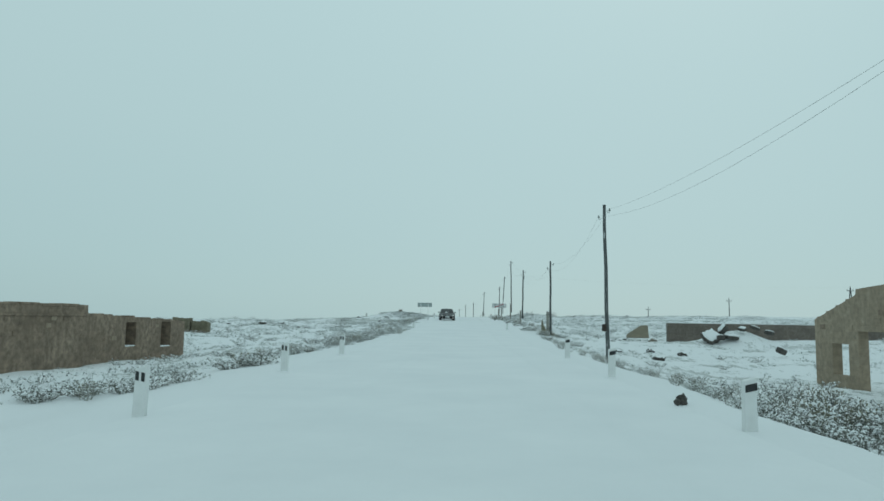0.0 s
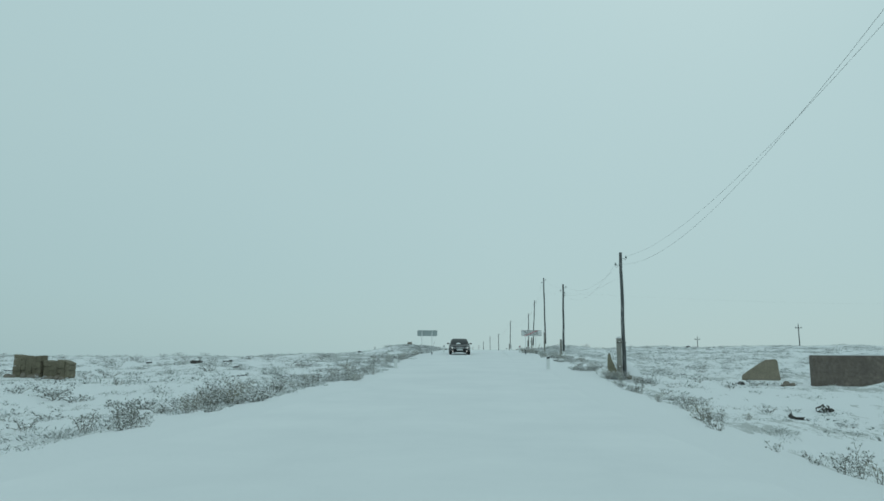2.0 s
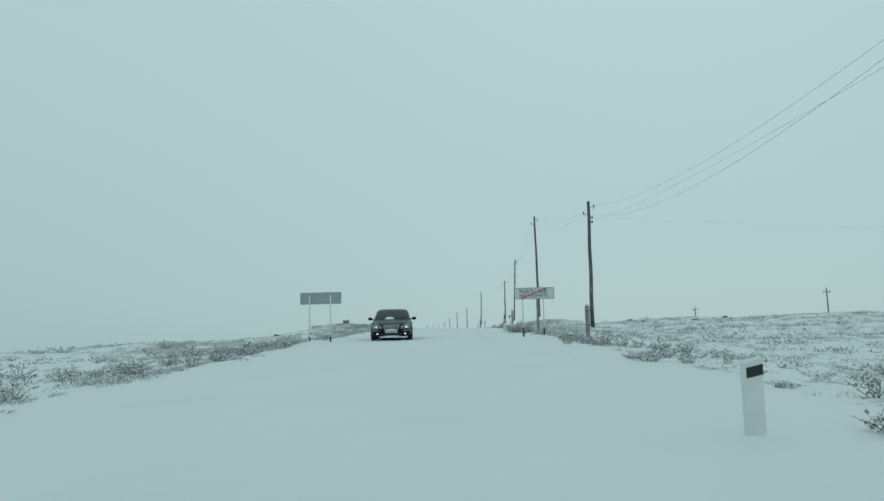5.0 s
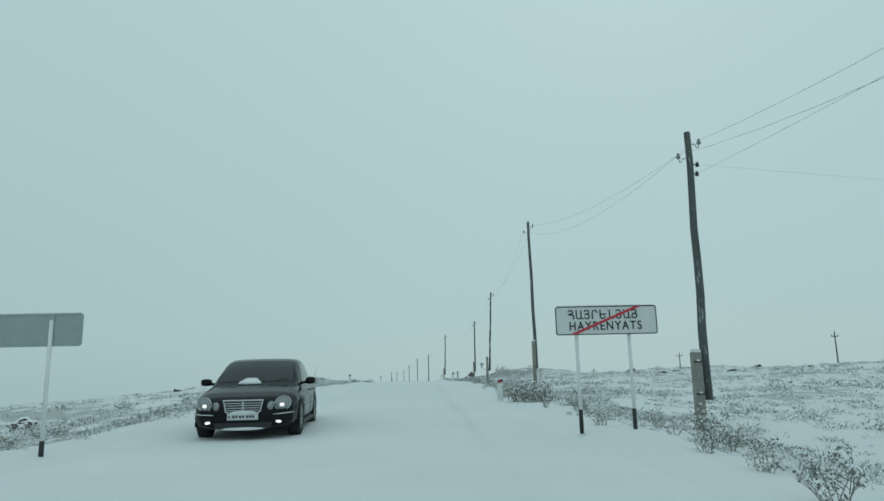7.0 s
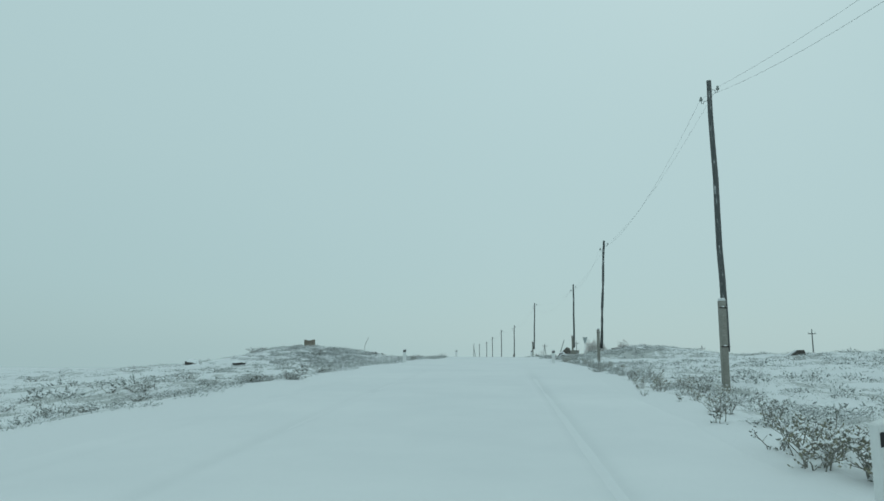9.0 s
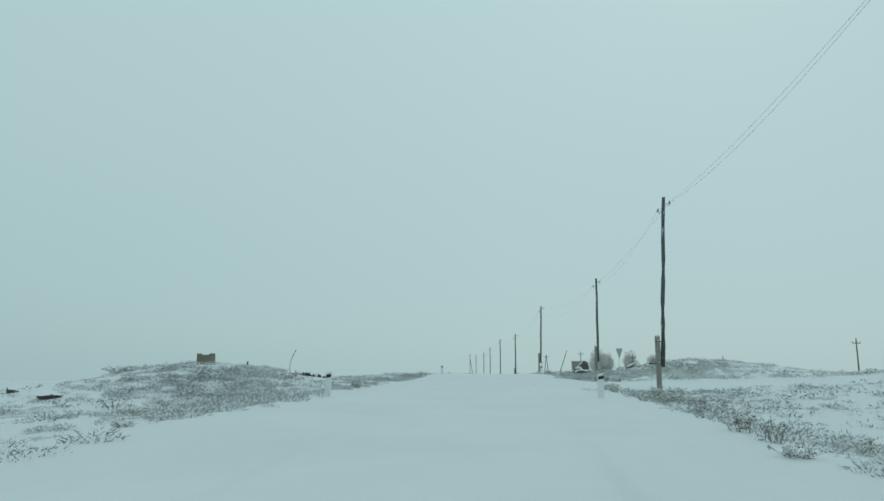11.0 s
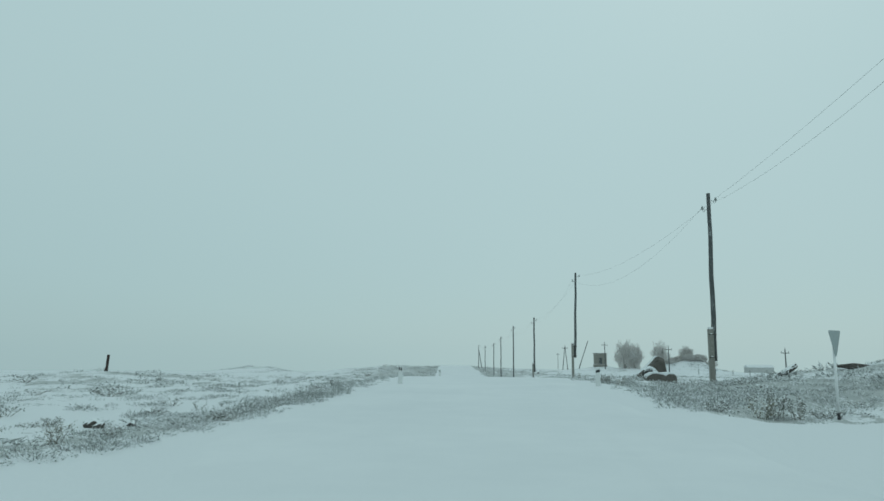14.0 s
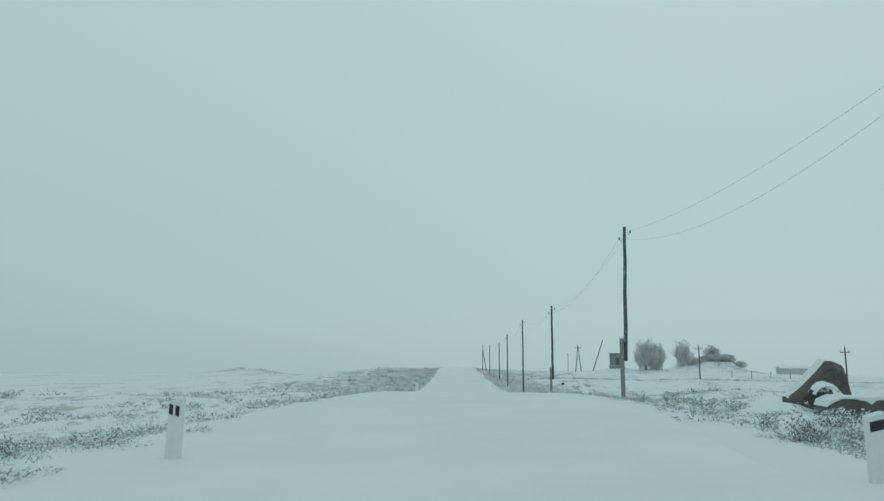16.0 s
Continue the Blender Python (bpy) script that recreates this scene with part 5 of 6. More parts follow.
for kinds, x, y, size in ((TALL, 6.4, 73.6, 0.75), (WIDE, -6.9, 19.8, 1.5), (WIDE, -6.4, 20.3, 1.6), (WIDE, -6.0, 19.9, 1.3), (TALL, -6.6, 20.1, 1.1),
                          (WIDE, -8.4, 13.4, 1.3), (WIDE, -7.9, 14.0, 1.2), (WIDE, -7.4, 14.6, 1.4), (WIDE, -6.9, 14.9, 1.2), (WIDE, -6.5, 15.6, 1.2), (TALL, -7.6, 13.6, 0.9),
                          (TALL, -5.15, 104.6, 0.7), (WIDE, -5.0, 104.7, 0.75), (WIDE, -5.8, 104.0, 0.9), (WIDE, -6.1, 104.2, 0.8), (TALL, -6.6, 110.8, 0.85), (TALL, -4.85, 127.55, 0.78), (TALL, -4.75, 127.5, 0.7), (WIDE, -8.0, 129.6, 1.1), (TALL, -5.9, 137.7, 0.6), (TALL, -5.5, 138.4, 0.5),
                          (TALL, 6.1, 145.6, 1.15), (TALL, 6.5, 145.9, 1.25), (TALL, 6.8, 145.5, 1.0), (WIDE, 5.1, 145.9, 0.9), (WIDE, 7.4, 145.5, 0.9), (WIDE, -16.1, 131.2, 1.4), (WIDE, -15.6, 131.6, 1.2)):
    plant(kinds, x, y, size)
verge(TALL + WIDE, -1, 76, 83, 5.2, 7.6, 16, 0.55, 0.95)
verge(TALL + WIDE, -1, 49.5, 60, 4.3, 5.6, 16, 0.45, 0.85)
for x, y, size in ((5.3, 160.5, 0.8), (6.0, 161.2, 0.9), (6.6, 160.0, 0.7), (5.6, 163.8, 0.6)):
    plant(WIDE, x, y, size)
for dx, dy, size in ((0, 0, 1.15), (0.5, 0.3, 1.0), (-0.35, 0.5, 0.9)):
    plant(WIDE, 5.3 + dx, 58.1 + dy, size)

# scrub scattered over the fields, past counting
scrub = bpy.data.meshes.new("steppe_scrub")
sv, sf, sm = [], [], []
for k in range(400):
    if k < 230:
        y = rnd.uniform(20, 185)
        s = rnd.choice((-1, 1)) * (9 + 34 * rnd.random() ** 1.3)
        size = rnd.uniform(0.6, 1.3)
    elif k < 330:
        y, s, size = rnd.uniform(40, 92), -rnd.uniform(11, 44), rnd.uniform(0.9, 1.7)
    else:
        y, s, size = rnd.uniform(225, 335), rnd.choice((-1, -1, 1)) * rnd.uniform(5, 24), rnd.uniform(1.0, 2.2)
    x = centre_x(y) + s
    if side_road(s, y) > 0.02 or (s < 0 and -19 < x < -12 and y < 31):
        continue
    m = pose(x, y, land(x, y) - 0.02, 0, 0, rnd.uniform(0, 360)) @ Matrix.Diagonal((size, size, size * rnd.uniform(0.6, 1.0), 1))
    joined.append((rnd.choice(LOW), m))
for proto, m in joined:
    for k, child in enumerate(proto.children):
        n = len(sv)
        sv += [tuple(m @ v.co) for v in child.data.vertices]
        faces = [tuple(n + i for i in p.vertices) for p in child.data.polygons]
        sf += faces
        yellow = proto in TALL[::2]
        sm += [0] * len(faces) if k == 0 else [2 if p.material_index else (3 if yellow else 1) for p in child.data.polygons]
scrub.from_pydata(sv, [], sf)
for m in (TWIG, HOARLEAF, SNOW, YELLOWED):
    scrub.materials.append(m)
scrub.polygons.foreach_set("material_index", sm)
tagged(new("steppe_scrub", scrub), "low snow-dusted scrub scattered over the fields", "shrub", kind="stuff")
for ob in TALL + WIDE + THIN + LOW:
    for o in (*ob.children_recursive, ob):
        bpy.data.objects.remove(o)

# tussocks: ragged upright tufts with snow caught in them, past counting
def tuft_shape(seed, blades, wide, high, width):
    """Corners (n x 3 x 3) and materials of the triangles of one fuzzy tuft: 0 pale, 1 dark, 2 rimed white."""
    r = np.random.default_rng(seed)
    a, u = r.uniform(0, 2 * np.pi, blades), r.random(blades) ** 0.55
    dome = high * np.sqrt(1 - 0.9 * u * u)
    foot = np.stack((u * wide * np.cos(a), u * wide * np.sin(a), dome * r.uniform(-0.25, 0.6, blades)), 1)
    way = np.stack((u * np.cos(a), u * np.sin(a), np.full(blades, 0.55)), 1) + r.normal(0, 0.45, (blades, 3))
    way /= np.linalg.norm(way, axis=1)[:, None]
    tip = foot + way * (high * r.uniform(0.22, 0.55, blades))[:, None]
    side = np.cross(way, r.normal(0, 1, (blades, 3)))
    side *= (width * r.uniform(0.6, 1.4, blades) / np.linalg.norm(side, axis=1))[:, None]
    pick = r.random(blades)
    return np.stack((foot - side, foot + side, tip), 1), np.where(pick < 0.36, 2, np.where(pick < 0.52, 1, 0))


FINE = [tuft_shape(k, 150, 0.23 + 0.05 * (k % 3), 0.15 + 0.03 * (k % 2), 0.008) for k in range(6)]
COARSE = [tuft_shape(20 + k, 46, 0.25 + 0.05 * (k % 3), 0.15 + 0.04 * (k % 2), 0.019) for k in range(6)]
r3 = random.Random(33)
tuft_tris, tuft_mats = [], []


def tussock(x, y, size, fine=False):
    tri, mats = r3.choice(FINE if fine else COARSE)
    a, k = r3.uniform(0, 6.283), r3.uniform(0.75, 1.5)
    ca, sa = math.cos(a), math.sin(a)
    long, wide, high = size * k, size / k ** 0.4, size * r3.uniform(0.6, 1.15)
    turned = np.empty_like(tri)
    turned[..., 0] = x + tri[..., 0] * long * ca - tri[..., 1] * wide * sa
    turned[..., 1] = y + tri[..., 0] * long * sa + tri[..., 1] * wide * ca
    turned[..., 2] = land(x, y) + tri[..., 2] * high
    tuft_tris.append(turned)
    tuft_mats.append(mats)


def clear_of_walls(x, y):
    return not (-19 < x < -12.4 and y < 31.5)


made = 0
while made < 9600:
    y = r3.uniform(2, 215)
    s = r3.choice((-1, 1)) * (4.5 + 46 * r3.random() ** 1.35)
    x = centre_x(y) + s
    shy = float(np.interp(y, (0, 40, 58, 70, 128, 142, 170, 215), (0.18, 0.18, 0.12, -0.16, -0.16, 0.02, 0.06, 0.05) if s > 0 else (0.04, 0.02, 0.03, 0.05, 0.20, 0.22, 0.16, 0.08)))
    if 57 < y < 77 and 0 < s < 8.5:
        shy += 0.25
    if bare_at(x, y) + r3.uniform(-0.22, 0.22) < 0.27 + shy or not clear_of_walls(x, y):
        continue
    made += 1
    tussock(x, y, 0.45 + 1.45 * r3.random() ** 2.0, abs(s) < 8)
for cx, cy, rx, ry, count in ((-12.0, 128.5, 3.6, 4.0, 230), (-9.6, 126.2, 2.4, 3.4, 300), (-7.6, 122.5, 1.4, 3.0, 60), (-9.5, 143.0, 5.0, 5.5, 40), (-15, 150, 6, 8, 60), (4.9, 158.0, 0.7, 1.1, 26), (4.8, 147.5, 0.6, 1.5, 28), (4.7, 151.2, 0.6, 2.0, 22), (-5.5, 146.0, 0.9, 1.1, 44), (-6.8, 157, 1.6, 3.0, 24), (-6.4, 90, 1.2, 7.0, 44), (-6.3, 104, 1.2, 8.0, 40), (12.5, 149.0, 7.5, 2.6, 150), (8.5, 158, 4.0, 6.0, 120), (-12, 160, 5, 8, 40), (6.6, 151.5, 1.8, 3.0, 55), (9.0, 148.4, 5.0, 2.2, 90), (7.9, 128.5, 2.4, 2.2, 50), (-7.6, 35.5, 1.8, 7.0, 28),
                              (-5.7, 150.2, 1.1, 1.3, 26), (-5.5, 153.2, 0.9, 1.0, 12), (-5.6, 120.5, 1.0, 3.5, 40), (-5.4, 54, 0.9, 6, 36), (-6.0, 64, 1.2, 7, 36), (-12.5, 84, 7, 9, 120)):
    for _ in range(count):
        x, y = r3.gauss(cx, rx * 0.6), r3.gauss(cy, ry * 0.55)
        if abs(x - centre_x(y)) > 4.35 and side_road(x - centre_x(y), y) < 0.02 and not (x > 4 and 138 < y < 145):
            tussock(x, y, 0.6 + 1.0 * r3.random() ** 1.6, True)
for cx, cy, n in ((-4.9, 126.6, 9), (-5.2, 127.2, 8), (-5.9, 128.2, 9), (-6.7, 129.4, 7), (-5.6, 127.6, 6), (-5.8, 129.6, 4), (-5.0, 128.6, 5), (-4.75, 128.4, 4), (-5.6, 130.2, 3), (-6.4, 131.5, 4),
                  (-4.75, 129.8, 9), (-4.95, 130.1, 6), (-5.7, 132.8, 6), (-4.75, 131.3, 6), (-6.1, 133.0, 5), (-5.4, 130.7, 3), (-6.8, 137.5, 6), (-5.2, 134.3, 9), (-8.1, 135.8, 5), (-4.9, 127.5, 5),
                  (-5.5, 124.7, 9), (-5.7, 125.4, 9), (-5.5, 126.1, 8), (-6.3, 123.6, 9), (-5.6, 122.8, 8), (-7.0, 125.2, 7), (-6.9, 126.6, 6), (-7.4, 127.6, 6)):
    for _ in range(n):
        tussock(cx + r3.gauss(0, 0.14), cy + r3.gauss(0, 0.14), r3.uniform(0.45, 0.85), True)
for _ in range(40):
    cx, cy = r3.uniform(-14, -5.6), r3.choice((r3.uniform(114, 126.5), r3.uniform(132, 150)))
    for _ in range(5):
        tussock(cx + r3.gauss(0, 0.3), cy + r3.gauss(0, 0.22), r3.uniform(0.7, 1.3), True)
for _ in range(170):
    y = r3.uniform(133, 150)
    tussock(centre_x(y) - 4.35 - 1.5 * r3.random() ** 1.4, y, 0.4 + 0.6 * r3.random(), True)
for _ in range(900):
    y = r3.uniform(200, 335)
    tussock(centre_x(y) + r3.choice((-1, -1, 1)) * (5.0 + 22 * r3.random() ** 1.5), y, r3.uniform(1.0, 2.4))

for _ in range(460):
    x = r3.uniform(1, 95)
    y = r3.uniform(285, 289) + 0.02 * x
    if abs(x - centre_x(y)) > 6:
        tussock(x, y, r3.uniform(1.2, 2.2))
for _ in range(60):
    tussock(r3.gauss(-116, 10), r3.gauss(424, 6), r3.uniform(3, 5))
for _ in range(70):
    tussock(r3.uniform(5, 20), r3.gauss(184.5, 0.7), r3.uniform(0.7, 1.4))
for _ in range(90):
    tussock(r3.gauss(52, 6), r3.gauss(343, 4), r3.uniform(1.6, 3.4))


def triangle_mesh(name, tri, mats, materials):
    me = bpy.data.meshes.new(name)
    n = len(tri)
    me.vertices.add(n * 3)
    me.vertices.foreach_set("co", tri.astype(np.float32).ravel())
    me.loops.add(n * 3)
    me.loops.foreach_set("vertex_index", np.arange(n * 3, dtype=np.int32))
    me.polygons.add(n)
    me.polygons.foreach_set("loop_start", np.arange(0, n * 3, 3, dtype=np.int32))
    for m in materials:
        me.materials.append(m)
    me.polygons.foreach_set("material_index", mats.astype(np.int32))
    me.update(calc_edges=True)
    return me


tus = triangle_mesh("grass_tussocks", np.concatenate(tuft_tris), np.concatenate(tuft_mats), (PALEGRASS, HOARLEAF, SNOW))
tagged(new("grass_tussocks", tus), "low grey-brown grass tussocks half buried in snow", "grass", kind="stuff")

# grass: uncountable tufts
rnd = random.Random(21)
blades = Build()
for _ in range(34000):
    y = rnd.uniform(4, 205)
    s = rnd.choice((-1, 1)) * (4.4 + 38 * rnd.random() ** 1.7)
    x = centre_x(y) + s
    if bare_at(x, y) + rnd.uniform(-0.1, 0.1) < 0.28:
        continue
    z = land(x, y)
    tall = rnd.uniform(0.04, 0.13) * (1.7 if rnd.random() < 0.05 else 1)
    for _ in range(6):
        a, r = rnd.uniform(0, 6.28), rnd.uniform(0.02, 0.14)
        bx, by = x + r * math.cos(a), y + r * math.sin(a)
        w = 0.007
        tx, ty = bx + rnd.uniform(-1, 1) * tall, by + rnd.uniform(-1, 1) * tall
        blades.add([(bx - w, by, z - 0.02), (bx + w, by, z - 0.02), (tx, ty, z + tall * rnd.uniform(0.5, 1.0))], ((0, 1, 2),))
grass_me = bpy.data.meshes.new("dry_grass")
grass_me.from_pydata(blades.v, [], blades.f)
grass_me.materials.append(PALEGRASS)
tagged(new("dry_grass", grass_me), "short dead steppe grass poking through snow", "grass", kind="stuff")


def tall_clump(x, y, height, n, seed):
    r2 = random.Random(seed)
    b = Build()
    for _ in range(n):
        a, r = r2.uniform(0, 6.28), r2.random() ** 0.6 * 0.42
        bx, by = r * math.cos(a), r * math.sin(a)
        h = height * r2.uniform(0.35, 1.0) * (1 - 0.5 * r)
        lx, ly = r2.uniform(-0.2, 0.2) + 0.25 * bx, r2.uniform(-0.2, 0.2) + 0.25 * by
        b.tube([(bx, by, -0.05), (bx + lx * 0.35, by + ly * 0.35, h * 0.6), (bx + lx, by + ly, h)], [0.006, 0.005, 0.002], 3, False)
    ob = thing("tall_grass_clump", (x, y, land(x, y)), "clump of tall straw-coloured dead grass in snow", "grass", "tall grass clumps")
    part("straw", b, PALEGRASS, ob)


for k, (x, y) in enumerate(((-10.5, 57.5), (-11.4, 58.6), (6.9, 56.2), (6.3, 54.6), (7.9, 54.7), (-5.7, 147.6), (-5.3, 148.2), (-5.1, 149.7))):
    tall_clump(x, y, 0.34 + 0.22 * rnd.random(), 80, 400 + k)


# ---- far trees, hut and mound ----
def rimed_tree(x, y, wide, high, seed, label):
    r2 = random.Random(seed)
    ob = thing("rimed_tree", (x, y, land(x, y) - 0.2), label, "tree", "rimed trees")
    trunk, crown = Build(), Build()
    for i in range(7):
        a = 2 * math.pi * i / 7 + r2.random()
        trunk.tube([(0.1 * math.cos(a), 0.1 * math.sin(a), 0), (wide * 0.12 * math.cos(a), wide * 0.12 * math.sin(a), high * 0.35), (wide * 0.3 * math.cos(a), wide * 0.3 * math.sin(a), high * 0.8)], [0.14, 0.09, 0.03], 6)
    for _ in range(2800):
        d = Vector((r2.gauss(0, 1), r2.gauss(0, 1), r2.gauss(0, 1))).normalized() * r2.random() ** 0.4
        bulge = 1 + 0.8 * noise.noise(d * 1.6 + Vector((seed, 0, 0))) + 0.3 * noise.noise(d * 5 + Vector((0, seed, 0)))
        c = Vector((d.x * wide * 0.5 * bulge, d.y * wide * 0.5 * bulge, high * 0.47 + d.z * high * 0.47 * bulge))
        e = (Vector((d.x, d.y, abs(d.z) + 0.9)).normalized() + Vector((r2.uniform(-1, 1), r2.uniform(-1, 1), r2.uniform(-0.5, 1))) * 0.5) * high * 0.06
        crown.tube([c - e * 0.8, c + e * 0.8], [0.05, 0.02], 3, False)
    part("trunk", trunk, WOOD, ob, smooth=True)
    # the crown's colour holds the distance haze as well as rime
    part("crown", crown, HAZETWIG, ob, "dense crown of frosted brown twigs, paled for haze")


rimed_tree(30.2, 322, 5.4, 7.8, 61, "bushy leafless tree with rime-frosted brownish twigs, paled for haze")
rimed_tree(33.2, 324, 3.8, 6.5, 62, "smaller leafless tree with rime-frosted twigs, paled for haze")
rimed_tree(43.9, 344, 4.6, 6.2, 63, "round leafless tree grey with rime and painted haze")
rimed_tree(52.8, 347, 3.8, 3.4, 64, "low leafless tree grey with rime and painted haze on a mound")
for k in range(7):
    rimed_tree(46.5 + 2.1 * k, 344.5 + 0.8 * (k % 3), 3.2, 1.7 + 0.4 * (k % 2), 70 + k, "low frosted bush paled for haze on a distant mound")
hut = thing("hut", (25.8, 342, land(25.8, 342) + 0.5), "small flat-roofed grey stone hut in a snowy field", "hut")
hb = Build().box((-1.8, -1.5, 0), (1.8, 1.5, 3.2))
hb.box((-1.9, -1.6, -1.2), (1.9, 1.6, 0.0))
part("walls", hb, CONCRETE, hut, bevel=0.05)
part("roof", Build().box((-1.95, -1.65, 3.2), (1.95, 1.65, 3.36)), CONCRETE, hut, bevel=0.04)
part("door", Build().box((-0.5, -1.56, 0), (0.4, -1.5, 1.9)), WOOD, hut, "dark doorway")
shed = thing("low_building", (73.7, 347, land(73.7, 347) + 0.2), "long low grey building with a snowy roof", "building")
part("walls", Build().box((-3.7, -2.0, -1.6), (3.7, 2.0, 1.7)), PLASTER, shed, bevel=0.04)
part("roof", Build().add([(-3.9, -2.2, 1.7), (3.9, -2.2, 1.7), (3.9, 2.2, 1.7), (-3.9, 2.2, 1.7), (-3.8, 0, 2.4), (3.8, 0, 2.4)], ((0, 1, 5, 4), (2, 3, 4, 5), (0, 4, 3), (1, 2, 5), (3, 2, 1, 0))), SNOW, shed, "snow-covered roof")
for k in range(6):
    x = 44 + 4.1 * k
    y = 300 + 0.5 * k
    ob = thing("fence_post", (x, y, land(x, y)), "thin grey fence post in a snowy field", "fence post", "field fence")
    part("shaft", Build().tube([(0, 0, -0.2), (0.03, 0, 1.5)], 0.06, 6), WOOD, ob, smooth=True)


# ---- the black saloon car ----
def lofted(stations, ring):
    """stations: (y, half width, bottom, top, squareness)."""
    pts = []
    for y, w, z0, z1, n in stations:
        for k in range(ring + 1):
            a = 2 * math.pi * k / ring
            c, s2 = math.cos(a), math.sin(a)
            pts.append((w * math.copysign(abs(c) ** (2 / n), c), y, (z0 + z1) / 2 + (z1 - z0) / 2 * math.copysign(abs(s2) ** (2 / n), s2)))
    b = Build().grid(pts, len(stations), ring + 1)
    for i, row in ((0, 0), (len(stations) - 1, (len(stations) - 1) * (ring + 1))):
        b.f.append(tuple(range(row, row + ring)))
    return b


def saloon(x, y, turn):
    z = road_z(y + 2.3) - 0.05
    ob = thing("car", (x, y, z), "black four-door saloon car with headlights on and snow on its nose", "car", "", turn)
    shape = np.array(((0.0, 0.60, 0.30, 0.58, 4.0), (0.05, 0.72, 0.22, 0.66, 4.2), (0.16, 0.82, 0.18, 0.73, 4.5), (0.40, 0.885, 0.17, 0.81, 4.8), (0.75, 0.905, 0.19, 0.88, 5.0),
                      (1.15, 0.91, 0.19, 0.935, 5.2), (1.45, 0.91, 0.19, 0.955, 5.2), (2.2, 0.91, 0.19, 0.965, 5.2), (3.0, 0.91, 0.19, 0.975, 5.2), (3.8, 0.905, 0.20, 0.99, 5.0),
                      (4.3, 0.88, 0.22, 1.0, 4.8), (4.62, 0.84, 0.27, 0.97, 4.5), (4.75, 0.78, 0.32, 0.90, 4.2), (4.82, 0.66, 0.40, 0.80, 4.0)))
    along = [0.0, 0.02, 0.05, 0.09, 0.13, 0.16] + list(np.arange(0.20, 4.62, 0.035)) + [4.62, 4.68, 4.75, 4.79, 4.82]
    body = lofted([(v, *(np.interp(v, shape[:, 0], shape[:, k]) for k in range(1, 5))) for v in along], 96)
    carved = []
    for px, py, pz in body.v:
        deep = min(math.hypot(py - wy, pz - 0.328) for wy in (0.83, 3.70))
        carved.append((math.copysign(0.60, px), py, pz) if deep < 0.37 and abs(px) > 0.6 else (px, py, pz))
    body.v = carved
    part("body", body, CARPAINT, ob, "glossy black bodywork", True)

    cy = (1.05, 1.25, 1.5, 1.75, 1.98, 2.25, 2.7, 3.1, 3.4, 3.65, 3.9, 4.15)
    ct = (0.90, 0.99, 1.14, 1.28, 1.39, 1.44, 1.455, 1.435, 1.385, 1.28, 1.14, 0.98)

    flank_low = (1, 1, 0.99, 0.97, 0.94, 0.88, 0.66, 0)
    flank_high = (1, 0.985, 0.925, 0.845, 0.785, 0.70, 0.50, 0)
    rise = (0, 0.12, 0.50, 0.80, 0.91, 0.965, 0.99, 1.0)

    def cabin(yy, a, off=0.0):
        top = float(np.interp(yy, cy, ct))
        w = float(np.interp(yy, (1.05, 1.5, 2.2, 3.4, 4.15), (0.80, 0.84, 0.85, 0.83, 0.74)))
        k = min(a, math.pi - a) / (math.pi / 2) * 7
        h = max(top - 0.86, 0.02)
        full = min(1, h / 0.5)
        wide = float(np.interp(k, range(8), flank_low)) * (1 - full) + float(np.interp(k, range(8), flank_high)) * full
        zz = float(np.interp(k, range(8), rise))
        return (math.copysign(wide * (w + off), math.cos(a)), yy, 0.86 + (h + off) * zz)

    yy = list(np.interp(np.linspace(0, 11, 34), range(12), cy))
    roof_b = Build().grid([cabin(v, math.pi * k / 28) for v in yy for k in range(29)], len(yy), 29)
    part("roof", roof_b, CARPAINT, ob, "black roof and pillars", True)

    def pane(name, y0, y1, a0, a1, label):
        n, m = 8, 12
        pts = [cabin(y0(k / m) + (y1(k / m) - y0(k / m)) * i / n, radians(a0 + (a1 - a0) * k / m), 0.007) for i in range(n + 1) for k in range(m + 1)]
        part(name, Build().grid(pts, n + 1, m + 1), CARGLASS, ob, label, True)

    pane("windscreen", lambda u: 1.24, lambda u: 1.95, 63, 117, "dark windscreen")
    pane("rear_window", lambda u: 3.50, lambda u: 4.0, 64, 116, "dark rear window")
    for a0, a1 in ((12, 40), (168, 140)):
        pane("side_window", lambda u: 1.52 + 0.42 * u, lambda u: 2.52, a0, a1, "dark side window")
        pane("side_window", lambda u: 2.60, lambda u: 3.58 - 0.22 * u, a0, a1, "dark side window")
    # grille
    gr = part("grille", slab([(-0.33, 0.665), (0.33, 0.665), (0.285, 0.49), (0.24, 0.465), (-0.24, 0.465), (-0.285, 0.49)], -0.03, 0.16), GRILLE, ob, "black grille")
    part("grille_frame", frame_ring([(-0.345, 0.685), (0.345, 0.685), (0.30, 0.48), (0.25, 0.45), (-0.25, 0.45), (-0.30, 0.48)],
                                    [(-0.318, 0.66), (0.318, 0.66), (0.277, 0.495), (0.235, 0.472), (-0.235, 0.472), (-0.277, 0.495)], -0.05, 0.12), CHROME, gr, "chrome surround", bevel=0.006)
    for k in range(4):
        zz = 0.50 + 0.04 * k
        w = 0.27 + 0.013 * k
        part("grille_bar", Build().box((-w, -0.045, zz), (w, -0.025, zz + 0.013)), CHROME, gr, "chrome bar")
    part("grille_rib", Build().box((-0.012, -0.05, 0.47), (0.012, -0.03, 0.66)), CHROME, gr)

    def oval(cx, y0, cz, rx, rz, depth, tilt=0.0):
        out = []
        b = Build()
        n = 20
